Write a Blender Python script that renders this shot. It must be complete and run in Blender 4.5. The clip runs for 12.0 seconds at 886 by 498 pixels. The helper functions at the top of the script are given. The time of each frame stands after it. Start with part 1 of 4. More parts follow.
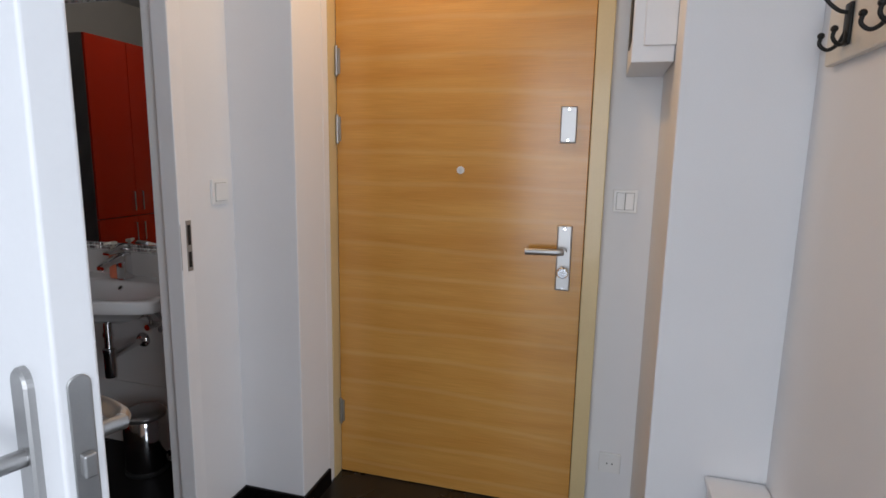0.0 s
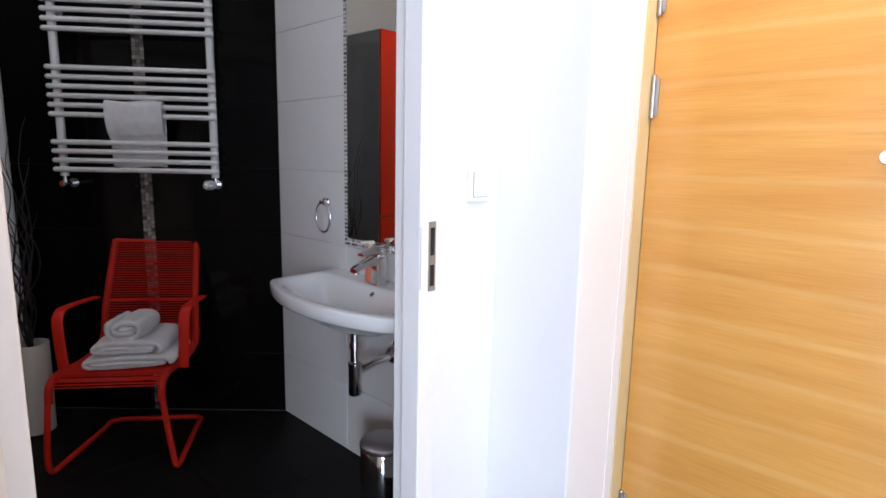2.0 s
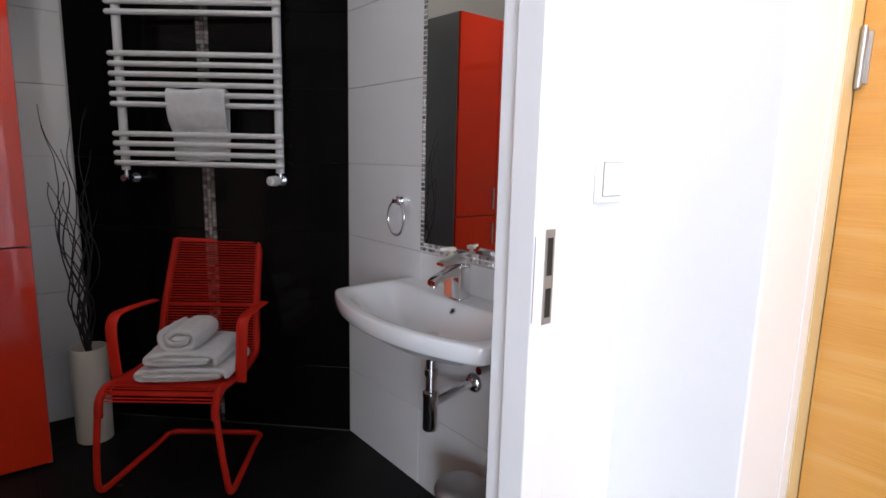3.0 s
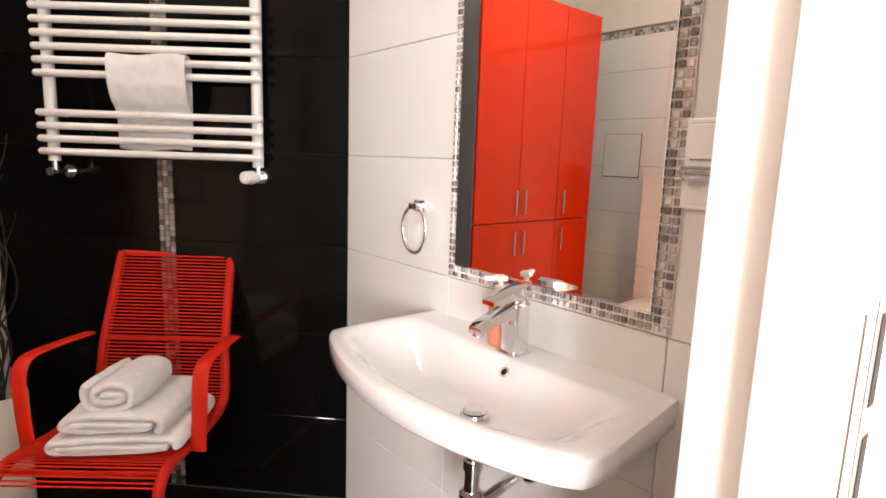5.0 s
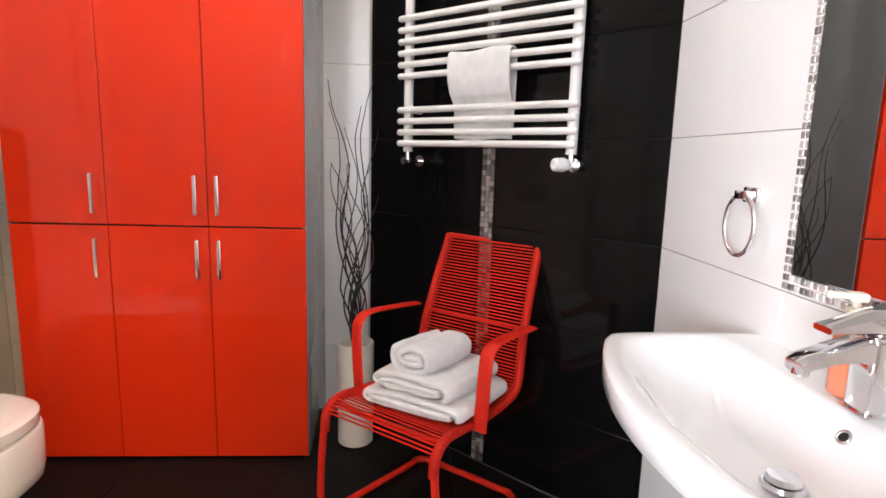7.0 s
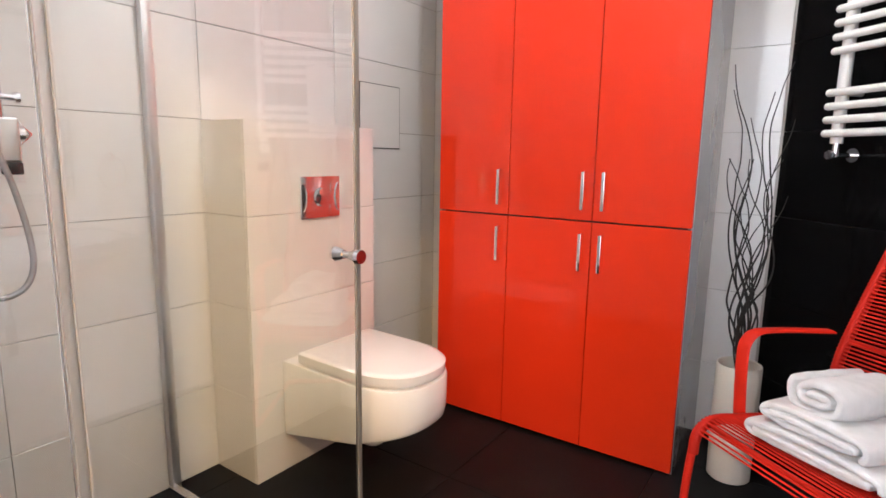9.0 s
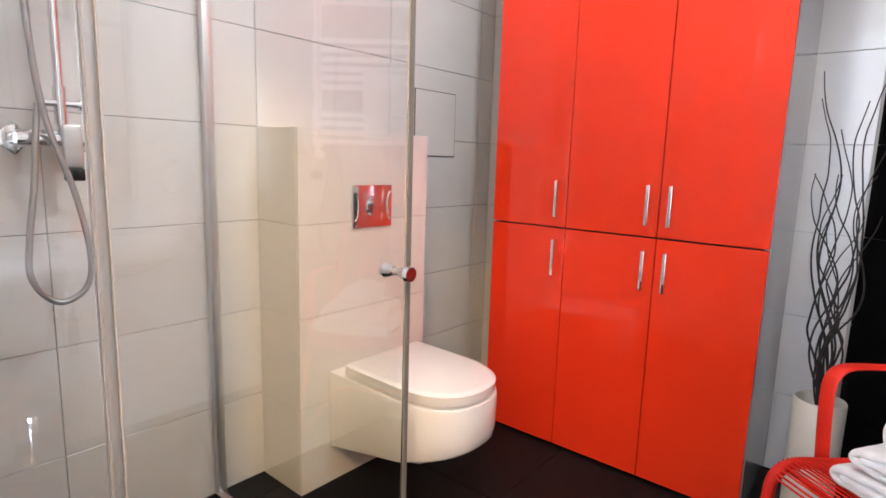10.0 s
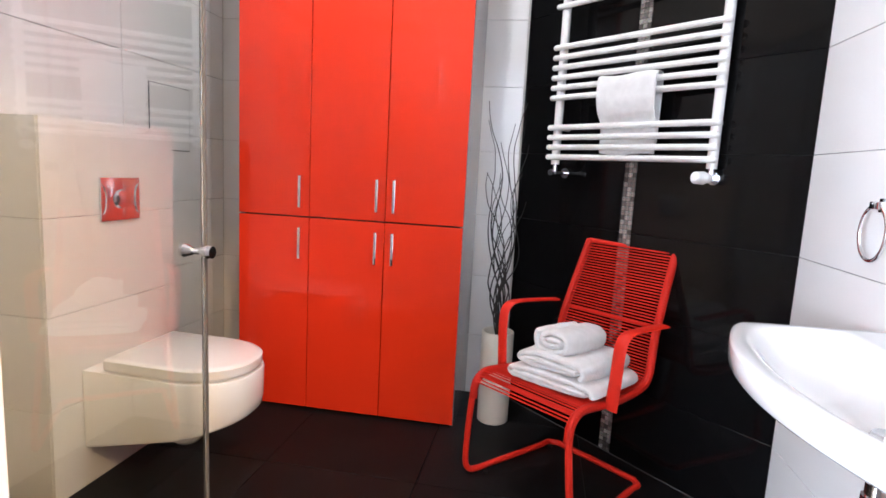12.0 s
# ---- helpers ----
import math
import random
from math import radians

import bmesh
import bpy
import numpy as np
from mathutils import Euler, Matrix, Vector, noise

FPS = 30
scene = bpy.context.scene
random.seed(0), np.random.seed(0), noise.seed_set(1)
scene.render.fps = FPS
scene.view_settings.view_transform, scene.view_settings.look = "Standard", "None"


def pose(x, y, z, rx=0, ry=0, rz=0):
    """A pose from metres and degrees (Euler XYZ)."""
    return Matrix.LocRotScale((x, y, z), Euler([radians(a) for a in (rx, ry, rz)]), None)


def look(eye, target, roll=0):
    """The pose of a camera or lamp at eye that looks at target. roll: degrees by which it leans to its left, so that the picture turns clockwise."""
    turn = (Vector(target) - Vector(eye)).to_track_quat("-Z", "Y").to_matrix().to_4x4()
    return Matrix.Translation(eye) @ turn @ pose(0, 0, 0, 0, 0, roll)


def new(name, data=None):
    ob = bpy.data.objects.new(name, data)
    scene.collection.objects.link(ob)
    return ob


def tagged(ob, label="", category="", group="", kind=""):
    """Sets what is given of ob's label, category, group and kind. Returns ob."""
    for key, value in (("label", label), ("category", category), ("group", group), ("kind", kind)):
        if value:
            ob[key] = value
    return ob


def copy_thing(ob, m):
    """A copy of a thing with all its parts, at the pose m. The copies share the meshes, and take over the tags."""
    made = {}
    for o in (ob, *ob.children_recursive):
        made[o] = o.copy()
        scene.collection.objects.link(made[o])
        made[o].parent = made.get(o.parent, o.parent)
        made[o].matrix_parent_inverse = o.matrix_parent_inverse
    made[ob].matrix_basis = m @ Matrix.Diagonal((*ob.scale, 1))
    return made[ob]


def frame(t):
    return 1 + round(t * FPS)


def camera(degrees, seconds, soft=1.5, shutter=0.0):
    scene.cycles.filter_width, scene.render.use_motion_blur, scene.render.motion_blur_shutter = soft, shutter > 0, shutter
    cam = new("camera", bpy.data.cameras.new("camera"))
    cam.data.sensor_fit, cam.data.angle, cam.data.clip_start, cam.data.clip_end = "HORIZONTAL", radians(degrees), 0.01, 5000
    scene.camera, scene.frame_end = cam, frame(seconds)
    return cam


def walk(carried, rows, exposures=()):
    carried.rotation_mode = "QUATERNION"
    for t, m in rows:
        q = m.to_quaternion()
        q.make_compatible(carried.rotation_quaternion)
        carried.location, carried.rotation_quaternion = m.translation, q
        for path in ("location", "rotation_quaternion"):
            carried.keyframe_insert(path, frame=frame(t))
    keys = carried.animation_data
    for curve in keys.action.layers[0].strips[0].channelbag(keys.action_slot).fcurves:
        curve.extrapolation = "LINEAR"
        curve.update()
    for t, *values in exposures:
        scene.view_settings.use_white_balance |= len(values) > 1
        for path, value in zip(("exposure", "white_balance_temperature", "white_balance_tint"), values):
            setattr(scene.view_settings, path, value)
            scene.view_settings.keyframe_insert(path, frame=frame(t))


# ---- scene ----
# the camera and its walk
cam = camera(77.5, 12.0, soft=1.6)
PATH = [
    (0, (0.7, 1.448, 1.354), (0.172, 3.349, 1.022), 1.0),
    (0.5, (0.644, 1.631, 1.339), (-0.15, 3.437, 1.006), 1.0),
    (1, (0.578, 1.787, 1.318), (-0.485, 3.45, 0.995), 0.9),
    (1.5, (0.482, 1.913, 1.292), (-0.813, 3.402, 0.966), 0.9),
    (2, (0.345, 2.015, 1.281), (-1.023, 3.438, 0.959), 1.2),
    (2.5, (0.199, 2.095, 1.28), (-1.234, 3.452, 0.956), 1.3),
    (3, (0.048, 2.19, 1.253), (-1.48, 3.439, 0.925), 1.3),
    (5, (-0.456, 2.452, 1.214), (-1.969, 3.722, 0.897), 2.0),
    (5.5, (-0.559, 2.547, 1.202), (-2.121, 3.755, 0.886), 2.2),
    (6, (-0.616, 2.608, 1.194), (-2.353, 3.546, 0.872), 2.1),
    (6.5, (-0.597, 2.649, 1.17), (-2.504, 3.159, 0.851), 1.8),
    (7, (-0.532, 2.66, 1.146), (-2.502, 2.778, 0.824), 1.6),
    (7.5, (-0.453, 2.654, 1.103), (-2.408, 2.372, 0.787), 1.6),
    (9.5, (-0.603, 2.623, 1.114), (-2.141, 1.385, 0.792), 1.2),
    (10, (-0.617, 2.592, 1.125), (-2.128, 1.321, 0.811), 1.7),
    (10.5, (-0.582, 2.623, 1.136), (-2.141, 1.407, 0.837), 2.1),
    (11, (-0.443, 2.618, 1.124), (-2.227, 1.758, 0.842), 2.8),
    (11.5, (-0.324, 2.614, 1.103), (-2.23, 2.067, 0.843), 3.0),
    (12, (-0.236, 2.595, 1.115), (-2.188, 2.26, 0.837), 3.0),
]
STOPS = [(0, -0.9, 6350, 11), (0.5, -0.6, 6350, 11), (1, 0.18, 5850, 10), (1.5, 0.75, 5750, 10.5), (2, 0.68, 5750, 10.5), (2.5, 0.76, 5800, 10.5), (3, 0.72, 6050, 11), (5, 2.32, 7450, 15), (5.5, 2.64, 7800, 15.5), (7, 2.5, 6500, 11), (7.6, 2.6, 6700, 10.5), (9.5, 2.75, 6000, 10), (12, 2.68, 5850, 10)]
walk(cam, [(t, look(eye, target, roll)) for t, eye, target, roll in PATH], STOPS)

# world, daylight and lamps
world = bpy.data.worlds.new("world")
scene.world = world
world.use_nodes = True
sky = world.node_tree.nodes.new("ShaderNodeTexSky")
sky.sky_type, sky.sun_disc = "NISHITA", False
sky.sun_elevation, sky.sun_rotation = radians(40), radians(200)
world.node_tree.links.new(sky.outputs[0], world.node_tree.nodes["Background"].inputs[0])
world.node_tree.nodes["Background"].inputs[1].default_value = 0.1


def area_lamp(name, eye, target, size_x, size_y, watts, colour):
    data = bpy.data.lights.new(name, "AREA")
    data.shape, data.size, data.size_y, data.energy, data.color = "RECTANGLE", size_x, size_y, watts, colour
    ob = new(name, data)
    ob.matrix_world = look(eye, target)
    return ob


# the window behind the walker, an added unseen side window as fill, the warm lamp over the entrance, the lamps of the
# bathroom
area_lamp("window_daylight", (0.25, -1.46, 1.22), (0.25, 0, 1.2), 1.5, 2.2, 108, (0.84, 0.91, 1.0))
area_lamp("side_fill_daylight", (3.36, -0.42, 1.4), (0, 1.7, 1.2), 1.6, 1.7, 128, (0.84, 0.91, 1.0))


def spot_disc(name, place, radius, watts, colour):
    data = bpy.data.lights.new(name, "AREA")
    data.shape, data.size, data.energy, data.color = "DISK", 2 * radius, watts, colour
    ob = new(name, data)
    ob.matrix_world = look(place, (place[0], place[1] + 0.001, 0))
    return ob


spot_disc("hall_lamp_glow", (0.15, 3.16, 2.46), 0.08, 10.5, (1.0, 0.63, 0.29))
bulb = bpy.data.lights.new("bath_lamp_glow", "POINT")
bulb.energy, bulb.shadow_soft_size, bulb.color = 5.8, 0.05, (1.0, 0.97, 0.94)
new("bath_lamp_glow", bulb).location = (-1.8, 2.09, 2.43)


# materials
def material(name, colour, rough=0.5, metal=0.0, vary=0.06, scale=6.0, grain=120.0, bump=0.0, coat=0.0, per_piece=0.0, rough_vary=0.08, spec=0.5):
    m = bpy.data.materials.new(name)
    m.use_nodes = True
    n, l = m.node_tree.nodes, m.node_tree.links
    b = n["Principled BSDF"]
    b.inputs["Roughness"].default_value, b.inputs["Metallic"].default_value = rough, metal
    b.inputs["Coat Weight"].default_value, b.inputs["Coat Roughness"].default_value = coat, 0.06
    b.inputs["Specular IOR Level"].default_value = spec
    tc = n.new("ShaderNodeTexCoord")
    big, small = n.new("ShaderNodeTexNoise"), n.new("ShaderNodeTexNoise")
    big.inputs["Scale"].default_value, small.inputs["Scale"].default_value = scale, grain
    big.inputs["Detail"].default_value = 5
    for t in (big, small):
        l.new(tc.outputs["Object"], t.inputs["Vector"])
    add = n.new("ShaderNodeMath")
    add.operation = "MULTIPLY_ADD"
    l.new(small.outputs[0], add.inputs[0])
    add.inputs[1].default_value = 0.4
    l.new(big.outputs[0], add.inputs[2])
    value = n.new("ShaderNodeMapRange")
    value.inputs[1].default_value, value.inputs[2].default_value = 0.4, 1.0
    value.inputs[3].default_value, value.inputs[4].default_value = 1 - vary, 1 + vary
    l.new(add.outputs[0], value.inputs[0])
    hsv = n.new("ShaderNodeHueSaturation")
    hsv.inputs["Color"].default_value = (*colour, 1)
    out = value.outputs[0]
    if per_piece:
        info = n.new("ShaderNodeObjectInfo")
        mr = n.new("ShaderNodeMapRange")
        mr.inputs[3].default_value, mr.inputs[4].default_value = 1 - per_piece, 1 + per_piece
        l.new(info.outputs["Random"], mr.inputs[0])
        mul = n.new("ShaderNodeMath")
        mul.operation = "MULTIPLY"
        l.new(out, mul.inputs[0])
        l.new(mr.outputs[0], mul.inputs[1])
        out = mul.outputs[0]
    l.new(out, hsv.inputs["Value"])
    l.new(hsv.outputs[0], b.inputs["Base Color"])
    rr = n.new("ShaderNodeMapRange")
    rr.inputs[3].default_value, rr.inputs[4].default_value = max(0.01, rough - rough_vary * rough), rough + rough_vary
    l.new(big.outputs[0], rr.inputs[0])
    l.new(rr.outputs[0], b.inputs["Roughness"])
    if bump:
        bp = n.new("ShaderNodeBump")
        bp.inputs["Strength"].default_value, bp.inputs["Distance"].default_value = bump, 0.002
        l.new(small.outputs[0], bp.inputs["Height"])
        l.new(bp.outputs[0], b.inputs["Normal"])
    return m


PLASTER = material("plaster", (0.78, 0.78, 0.79), 0.75, vary=0.03, scale=2.5, grain=260, bump=0.12)
CEILING = material("ceiling_paint", (0.8, 0.8, 0.8), 0.8, vary=0.02)
BATH_PAINT = material("cream_paint", (0.76, 0.71, 0.63), 0.7, vary=0.03, grain=260, bump=0.1)
WHITE_TILE = material("white_tile", (0.72, 0.706, 0.688), 0.14, vary=0.03, scale=3, per_piece=0.015, coat=0.3)
BLACK_TILE = material("black_tile", (0.0038, 0.0036, 0.0038), 0.08, vary=0.25, scale=2, per_piece=0.08, spec=0.18, rough_vary=0.03)
FLOOR_TILE = material("dark_floor_tile", (0.0085, 0.0078, 0.0078), 0.48, vary=0.4, scale=5, bump=0.2, per_piece=0.12, spec=0.11)
GROUT = material("grout", (0.48, 0.45, 0.42), 0.9, vary=0.1, grain=300)
BROWN_GROUT = material("brown_grout", (0.27, 0.235, 0.2), 0.9, vary=0.25, scale=4, grain=300)
# also the near-black put behind the cabinet doors for shade in their gaps
DARK_GROUT_AND_SHADE = material("dark_grout_and_shade", (0.06, 0.057, 0.055), 0.9, vary=0.1)
HALL_FLOOR = material("dark_hall_tile", (0.015, 0.014, 0.014), 0.25, vary=0.3)
WHITE_PAINT = material("white_lacquer", (0.8, 0.8, 0.81), 0.35, vary=0.02, bump=0.05)
RED_GLOSS = material("red_gloss_lacquer", (0.74, 0.034, 0.007), 0.035, vary=0.03, scale=2, per_piece=0.012, rough_vary=0.02, spec=0.5)
GREY_PANEL = material("grey_panel", (0.3, 0.3, 0.31), 0.16, vary=0.05, coat=0.4)
ALU = material("satin_aluminium", (0.66, 0.655, 0.65), 0.34, 1.0, vary=0.04)
MOSAIC_BED = material("white_grout", (0.72, 0.69, 0.66), 0.8, vary=0.05)
CHAIR_RED = material("red_powder_coat", (0.67, 0.024, 0.01), 0.42, vary=0.08, scale=12, grain=500, bump=0.05, spec=0.25)
CORD_RED = material("red_cord", (0.58, 0.019, 0.008), 0.5, vary=0.1, grain=600, bump=0.1, per_piece=0.1, spec=0.2)
CHROME = material("chrome", (0.82, 0.82, 0.84), 0.07, 1.0, vary=0.03, rough_vary=0.04)
STEEL = material("brushed_steel", (0.42, 0.415, 0.41), 0.38, 1.0, vary=0.06, grain=400)
DARK_METAL = material("black_iron", (0.02, 0.02, 0.02), 0.45, 0.6, vary=0.2)
CERAMIC = material("white_ceramic", (0.83, 0.83, 0.83), 0.07, vary=0.015, coat=0.6)
ENAMEL = material("white_enamel", (0.82, 0.81, 0.79), 0.25, vary=0.02, coat=0.2)
PLASTIC = material("white_plastic", (0.8, 0.8, 0.79), 0.3, vary=0.02)
TERRY = material("white_terry", (0.86, 0.85, 0.84), 0.95, vary=0.08, scale=30, grain=900, bump=0.9)
POT_CREAM = material("cream_ceramic", (0.7, 0.64, 0.55), 0.4, vary=0.05, bump=0.05)
TWIG = material("dark_twig", (0.02, 0.016, 0.014), 0.6, vary=0.4, scale=40)
SOAP = material("orange_soap", (0.75, 0.2, 0.1), 0.25, vary=0.04, coat=0.3)
PUMP = material("cream_plastic", (0.78, 0.72, 0.6), 0.35, vary=0.02)
TAN_FRAME = material("tan_frame_paint", (0.62, 0.49, 0.26), 0.3, vary=0.05, coat=0.2)
# for black plastic and joints, and for shade painted into holes and slots
BLACK_AND_HOLE_SHADE = material("black_and_hole_shade", (0.01, 0.01, 0.01), 0.7)
GREY_STRIP = material("grey_strip_plastic", (0.5, 0.49, 0.47), 0.35, vary=0.06)
# grey of the shower seal, and of the painted shadow lines round rockers
SEAL_AND_SHADOW_LINE = material("grey_seal_and_shadow_line", (0.17, 0.165, 0.16), 0.35, vary=0.05)


def wood_material():
    m = bpy.data.materials.new("oak_veneer")
    m.use_nodes = True
    n, l = m.node_tree.nodes, m.node_tree.links
    b = n["Principled BSDF"]
    tc, mp = n.new("ShaderNodeTexCoord"), n.new("ShaderNodeMapping")
    l.new(tc.outputs["Object"], mp.inputs[0])
    mp.inputs["Scale"].default_value = (0.9, 1, 9.0)
    bands, fine = n.new("ShaderNodeTexNoise"), n.new("ShaderNodeTexNoise")
    bands.inputs["Scale"].default_value, bands.inputs["Detail"].default_value, bands.inputs["Distortion"].default_value = 2.2, 3, 0.35
    l.new(mp.outputs[0], bands.inputs[0])
    mp2 = n.new("ShaderNodeMapping")
    l.new(tc.outputs["Object"], mp2.inputs[0])
    mp2.inputs["Scale"].default_value = (4, 1, 160)
    fine.inputs["Scale"].default_value, fine.inputs["Detail"].default_value = 2.0, 6
    l.new(mp2.outputs[0], fine.inputs[0])
    ramp = n.new("ShaderNodeValToRGB")
    ramp.color_ramp.elements[0].position, ramp.color_ramp.elements[1].position = 0.3, 0.72
    ramp.color_ramp.elements[0].color, ramp.color_ramp.elements[1].color = (0.545, 0.26, 0.055, 1), (0.62, 0.325, 0.08, 1)
    l.new(bands.outputs[0], ramp.inputs[0])
    mix = n.new("ShaderNodeMix")
    mix.data_type, mix.blend_type = "RGBA", "MULTIPLY"
    mix.inputs[0].default_value = 1
    mr = n.new("ShaderNodeMapRange")
    mr.inputs[1].default_value, mr.inputs[2].default_value, mr.inputs[3].default_value, mr.inputs[4].default_value = 0.3, 0.7, 0.9, 1.06
    l.new(fine.outputs[0], mr.inputs[0])
    l.new(ramp.outputs[0], mix.inputs[6])
    l.new(mr.outputs[0], mix.inputs[7])
    wave = n.new("ShaderNodeTexWave")
    wave.bands_direction = "Z"
    wave.inputs["Scale"].default_value, wave.inputs["Distortion"].default_value, wave.inputs["Detail"].default_value, wave.inputs["Detail Scale"].default_value = 1.9, 3.2, 2.0, 0.8
    mp3 = n.new("ShaderNodeMapping")
    mp3.inputs["Scale"].default_value = (0.5, 1, 1.4)
    l.new(tc.outputs["Object"], mp3.inputs[0])
    l.new(mp3.outputs[0], wave.inputs[0])
    thin = n.new("ShaderNodeMapRange")
    thin.inputs[1].default_value, thin.inputs[2].default_value, thin.inputs[3].default_value, thin.inputs[4].default_value = 0.9, 1.0, 0.0, 0.16
    l.new(wave.outputs["Fac"], thin.inputs[0])
    pale = n.new("ShaderNodeMix")
    pale.data_type = "RGBA"
    pale.inputs[7].default_value = (0.72, 0.5, 0.22, 1)
    l.new(thin.outputs[0], pale.inputs[0])
    l.new(mix.outputs[2], pale.inputs[6])
    l.new(pale.outputs[2], b.inputs["Base Color"])
    b.inputs["Roughness"].default_value, b.inputs["Specular IOR Level"].default_value = 0.22, 0.5
    bp = n.new("ShaderNodeBump")
    bp.inputs["Strength"].default_value, bp.inputs["Distance"].default_value = 0.25, 0.001
    l.new(fine.outputs[0], bp.inputs["Height"])
    l.new(bp.outputs[0], b.inputs["Normal"])
    return m


OAK = wood_material()


def glass_material(name, tint, rough=0.0):
    m = bpy.data.materials.new(name)
    m.use_nodes = True
    b = m.node_tree.nodes["Principled BSDF"]
    b.inputs["Base Color"].default_value = (*tint, 1)
    b.inputs["Roughness"].default_value, b.inputs["Transmission Weight"].default_value, b.inputs["IOR"].default_value = rough, 1.0, 1.5
    return m


GLASS = glass_material("clear_glass", (0.97, 0.985, 0.975))
FROST = glass_material("frosted_plastic", (0.9, 0.9, 0.89), 0.35)
SMOKY = glass_material("smoky_clear_plastic", (0.82, 0.81, 0.8), 0.15)


def mirror_material():
    m = bpy.data.materials.new("mirror_silver")
    m.use_nodes = True
    b = m.node_tree.nodes["Principled BSDF"]
    b.inputs["Base Color"].default_value, b.inputs["Metallic"].default_value, b.inputs["Roughness"].default_value = (0.9, 0.91, 0.9, 1), 1.0, 0.004
    return m


MIRROR = mirror_material()


def mosaic_material(name, tone):
    m = bpy.data.materials.new(name)
    m.use_nodes = True
    n, l = m.node_tree.nodes, m.node_tree.links
    b = n["Principled BSDF"]
    geo, info = n.new("ShaderNodeNewGeometry"), n.new("ShaderNodeObjectInfo")
    add = n.new("ShaderNodeMath")
    l.new(geo.outputs["Random Per Island"], add.inputs[0])
    l.new(info.outputs["Random"], add.inputs[1])
    fr = n.new("ShaderNodeMath")
    fr.operation = "FRACT"
    l.new(add.outputs[0], fr.inputs[0])
    ramp = n.new("ShaderNodeValToRGB")
    ramp.color_ramp.interpolation = "CONSTANT"
    cols = [(0.0, (0.16, 0.145, 0.13)), (0.2, (0.56, 0.5, 0.43)), (0.42, (0.3, 0.27, 0.24)), (0.6, (0.74, 0.69, 0.61)), (0.82, (0.44, 0.36, 0.29))]
    e = ramp.color_ramp.elements
    cols = [(p, tuple(v * g for v, g in zip(c, tone))) for p, c in cols]
    e[0].position, e[0].color = cols[0][0], (*cols[0][1], 1)
    e[1].position, e[1].color = cols[1][0], (*cols[1][1], 1)
    for p, c in cols[2:]:
        k = e.new(p)
        k.color = (*c, 1)
    l.new(fr.outputs[0], ramp.inputs[0])
    tc, crackle = n.new("ShaderNodeTexCoord"), n.new("ShaderNodeTexVoronoi")
    crackle.inputs["Scale"].default_value = 260
    l.new(tc.outputs["Object"], crackle.inputs["Vector"])
    shine = n.new("ShaderNodeMix")
    shine.data_type, shine.blend_type = "RGBA", "OVERLAY"
    shine.inputs[0].default_value = 0.55
    l.new(ramp.outputs[0], shine.inputs[6])
    l.new(crackle.outputs["Color"], shine.inputs[7])
    grey = n.new("ShaderNodeHueSaturation")
    grey.inputs["Saturation"].default_value = 0.35
    l.new(shine.outputs[2], grey.inputs["Color"])
    l.new(grey.outputs[0], b.inputs["Base Color"])
    bp = n.new("ShaderNodeBump")
    bp.inputs["Strength"].default_value, bp.inputs["Distance"].default_value = 0.5, 0.001
    l.new(crackle.outputs["Distance"], bp.inputs["Height"])
    l.new(bp.outputs[0], b.inputs["Normal"])
    b.inputs["Roughness"].default_value, b.inputs["Metallic"].default_value, b.inputs["Coat Weight"].default_value = 0.16, 0.45, 0.6
    return m


MOSAIC = mosaic_material("mosaic_glass", (1, 1, 1))
# a darker mosaic for the strip, toned down further for the shade there
DARK_SHADED_MOSAIC = mosaic_material("dark_shaded_mosaic_glass", (0.62, 0.59, 0.54))


# mesh helpers
def box(bm, x0, x1, y0, y1, z0, z1, bevel=0.0, segments=2):
    r = bmesh.ops.create_cube(bm, size=1)
    bmesh.ops.transform(bm, matrix=Matrix.Translation(((x0 + x1) / 2, (y0 + y1) / 2, (z0 + z1) / 2)) @ Matrix.Diagonal((abs(x1 - x0), abs(y1 - y0), abs(z1 - z0), 1)), verts=r["verts"])
    if bevel:
        edges = list({e for v in r["verts"] for e in v.link_edges})
        bmesh.ops.bevel(bm, geom=edges, offset=bevel, segments=segments, profile=0.5, affect="EDGES")
    return bm


def rod(bm, a, b, r, seg=16, r2=None):
    a, b = Vector(a), Vector(b)
    d = b - a
    m = Matrix.Translation((a + b) / 2) @ d.to_track_quat("Z", "Y").to_matrix().to_4x4()
    bmesh.ops.create_cone(bm, cap_ends=True, segments=seg, radius1=r, radius2=r if r2 is None else r2, depth=d.length, matrix=m)
    return bm


def ball(bm, c, r, sx=1, sy=1, sz=1, u=16, v=10):
    bmesh.ops.create_uvsphere(bm, u_segments=u, v_segments=v, radius=r, matrix=Matrix.Translation(c) @ Matrix.Diagonal((sx, sy, sz, 1)))
    return bm


def loft(bm, rings, cap=True, closed=True):
    vs = [[bm.verts.new(p) for p in ring] for ring in rings]
    k = len(vs[0])
    for a, b in zip(vs, vs[1:]):
        for i in range(k if closed else k - 1):
            j = (i + 1) % k
            bm.faces.new((a[i], a[j], b[j], b[i]))
    if cap:
        bm.faces.new(list(reversed(vs[0])))
        bm.faces.new(vs[-1])
    bmesh.ops.recalc_face_normals(bm, faces=bm.faces)
    return bm


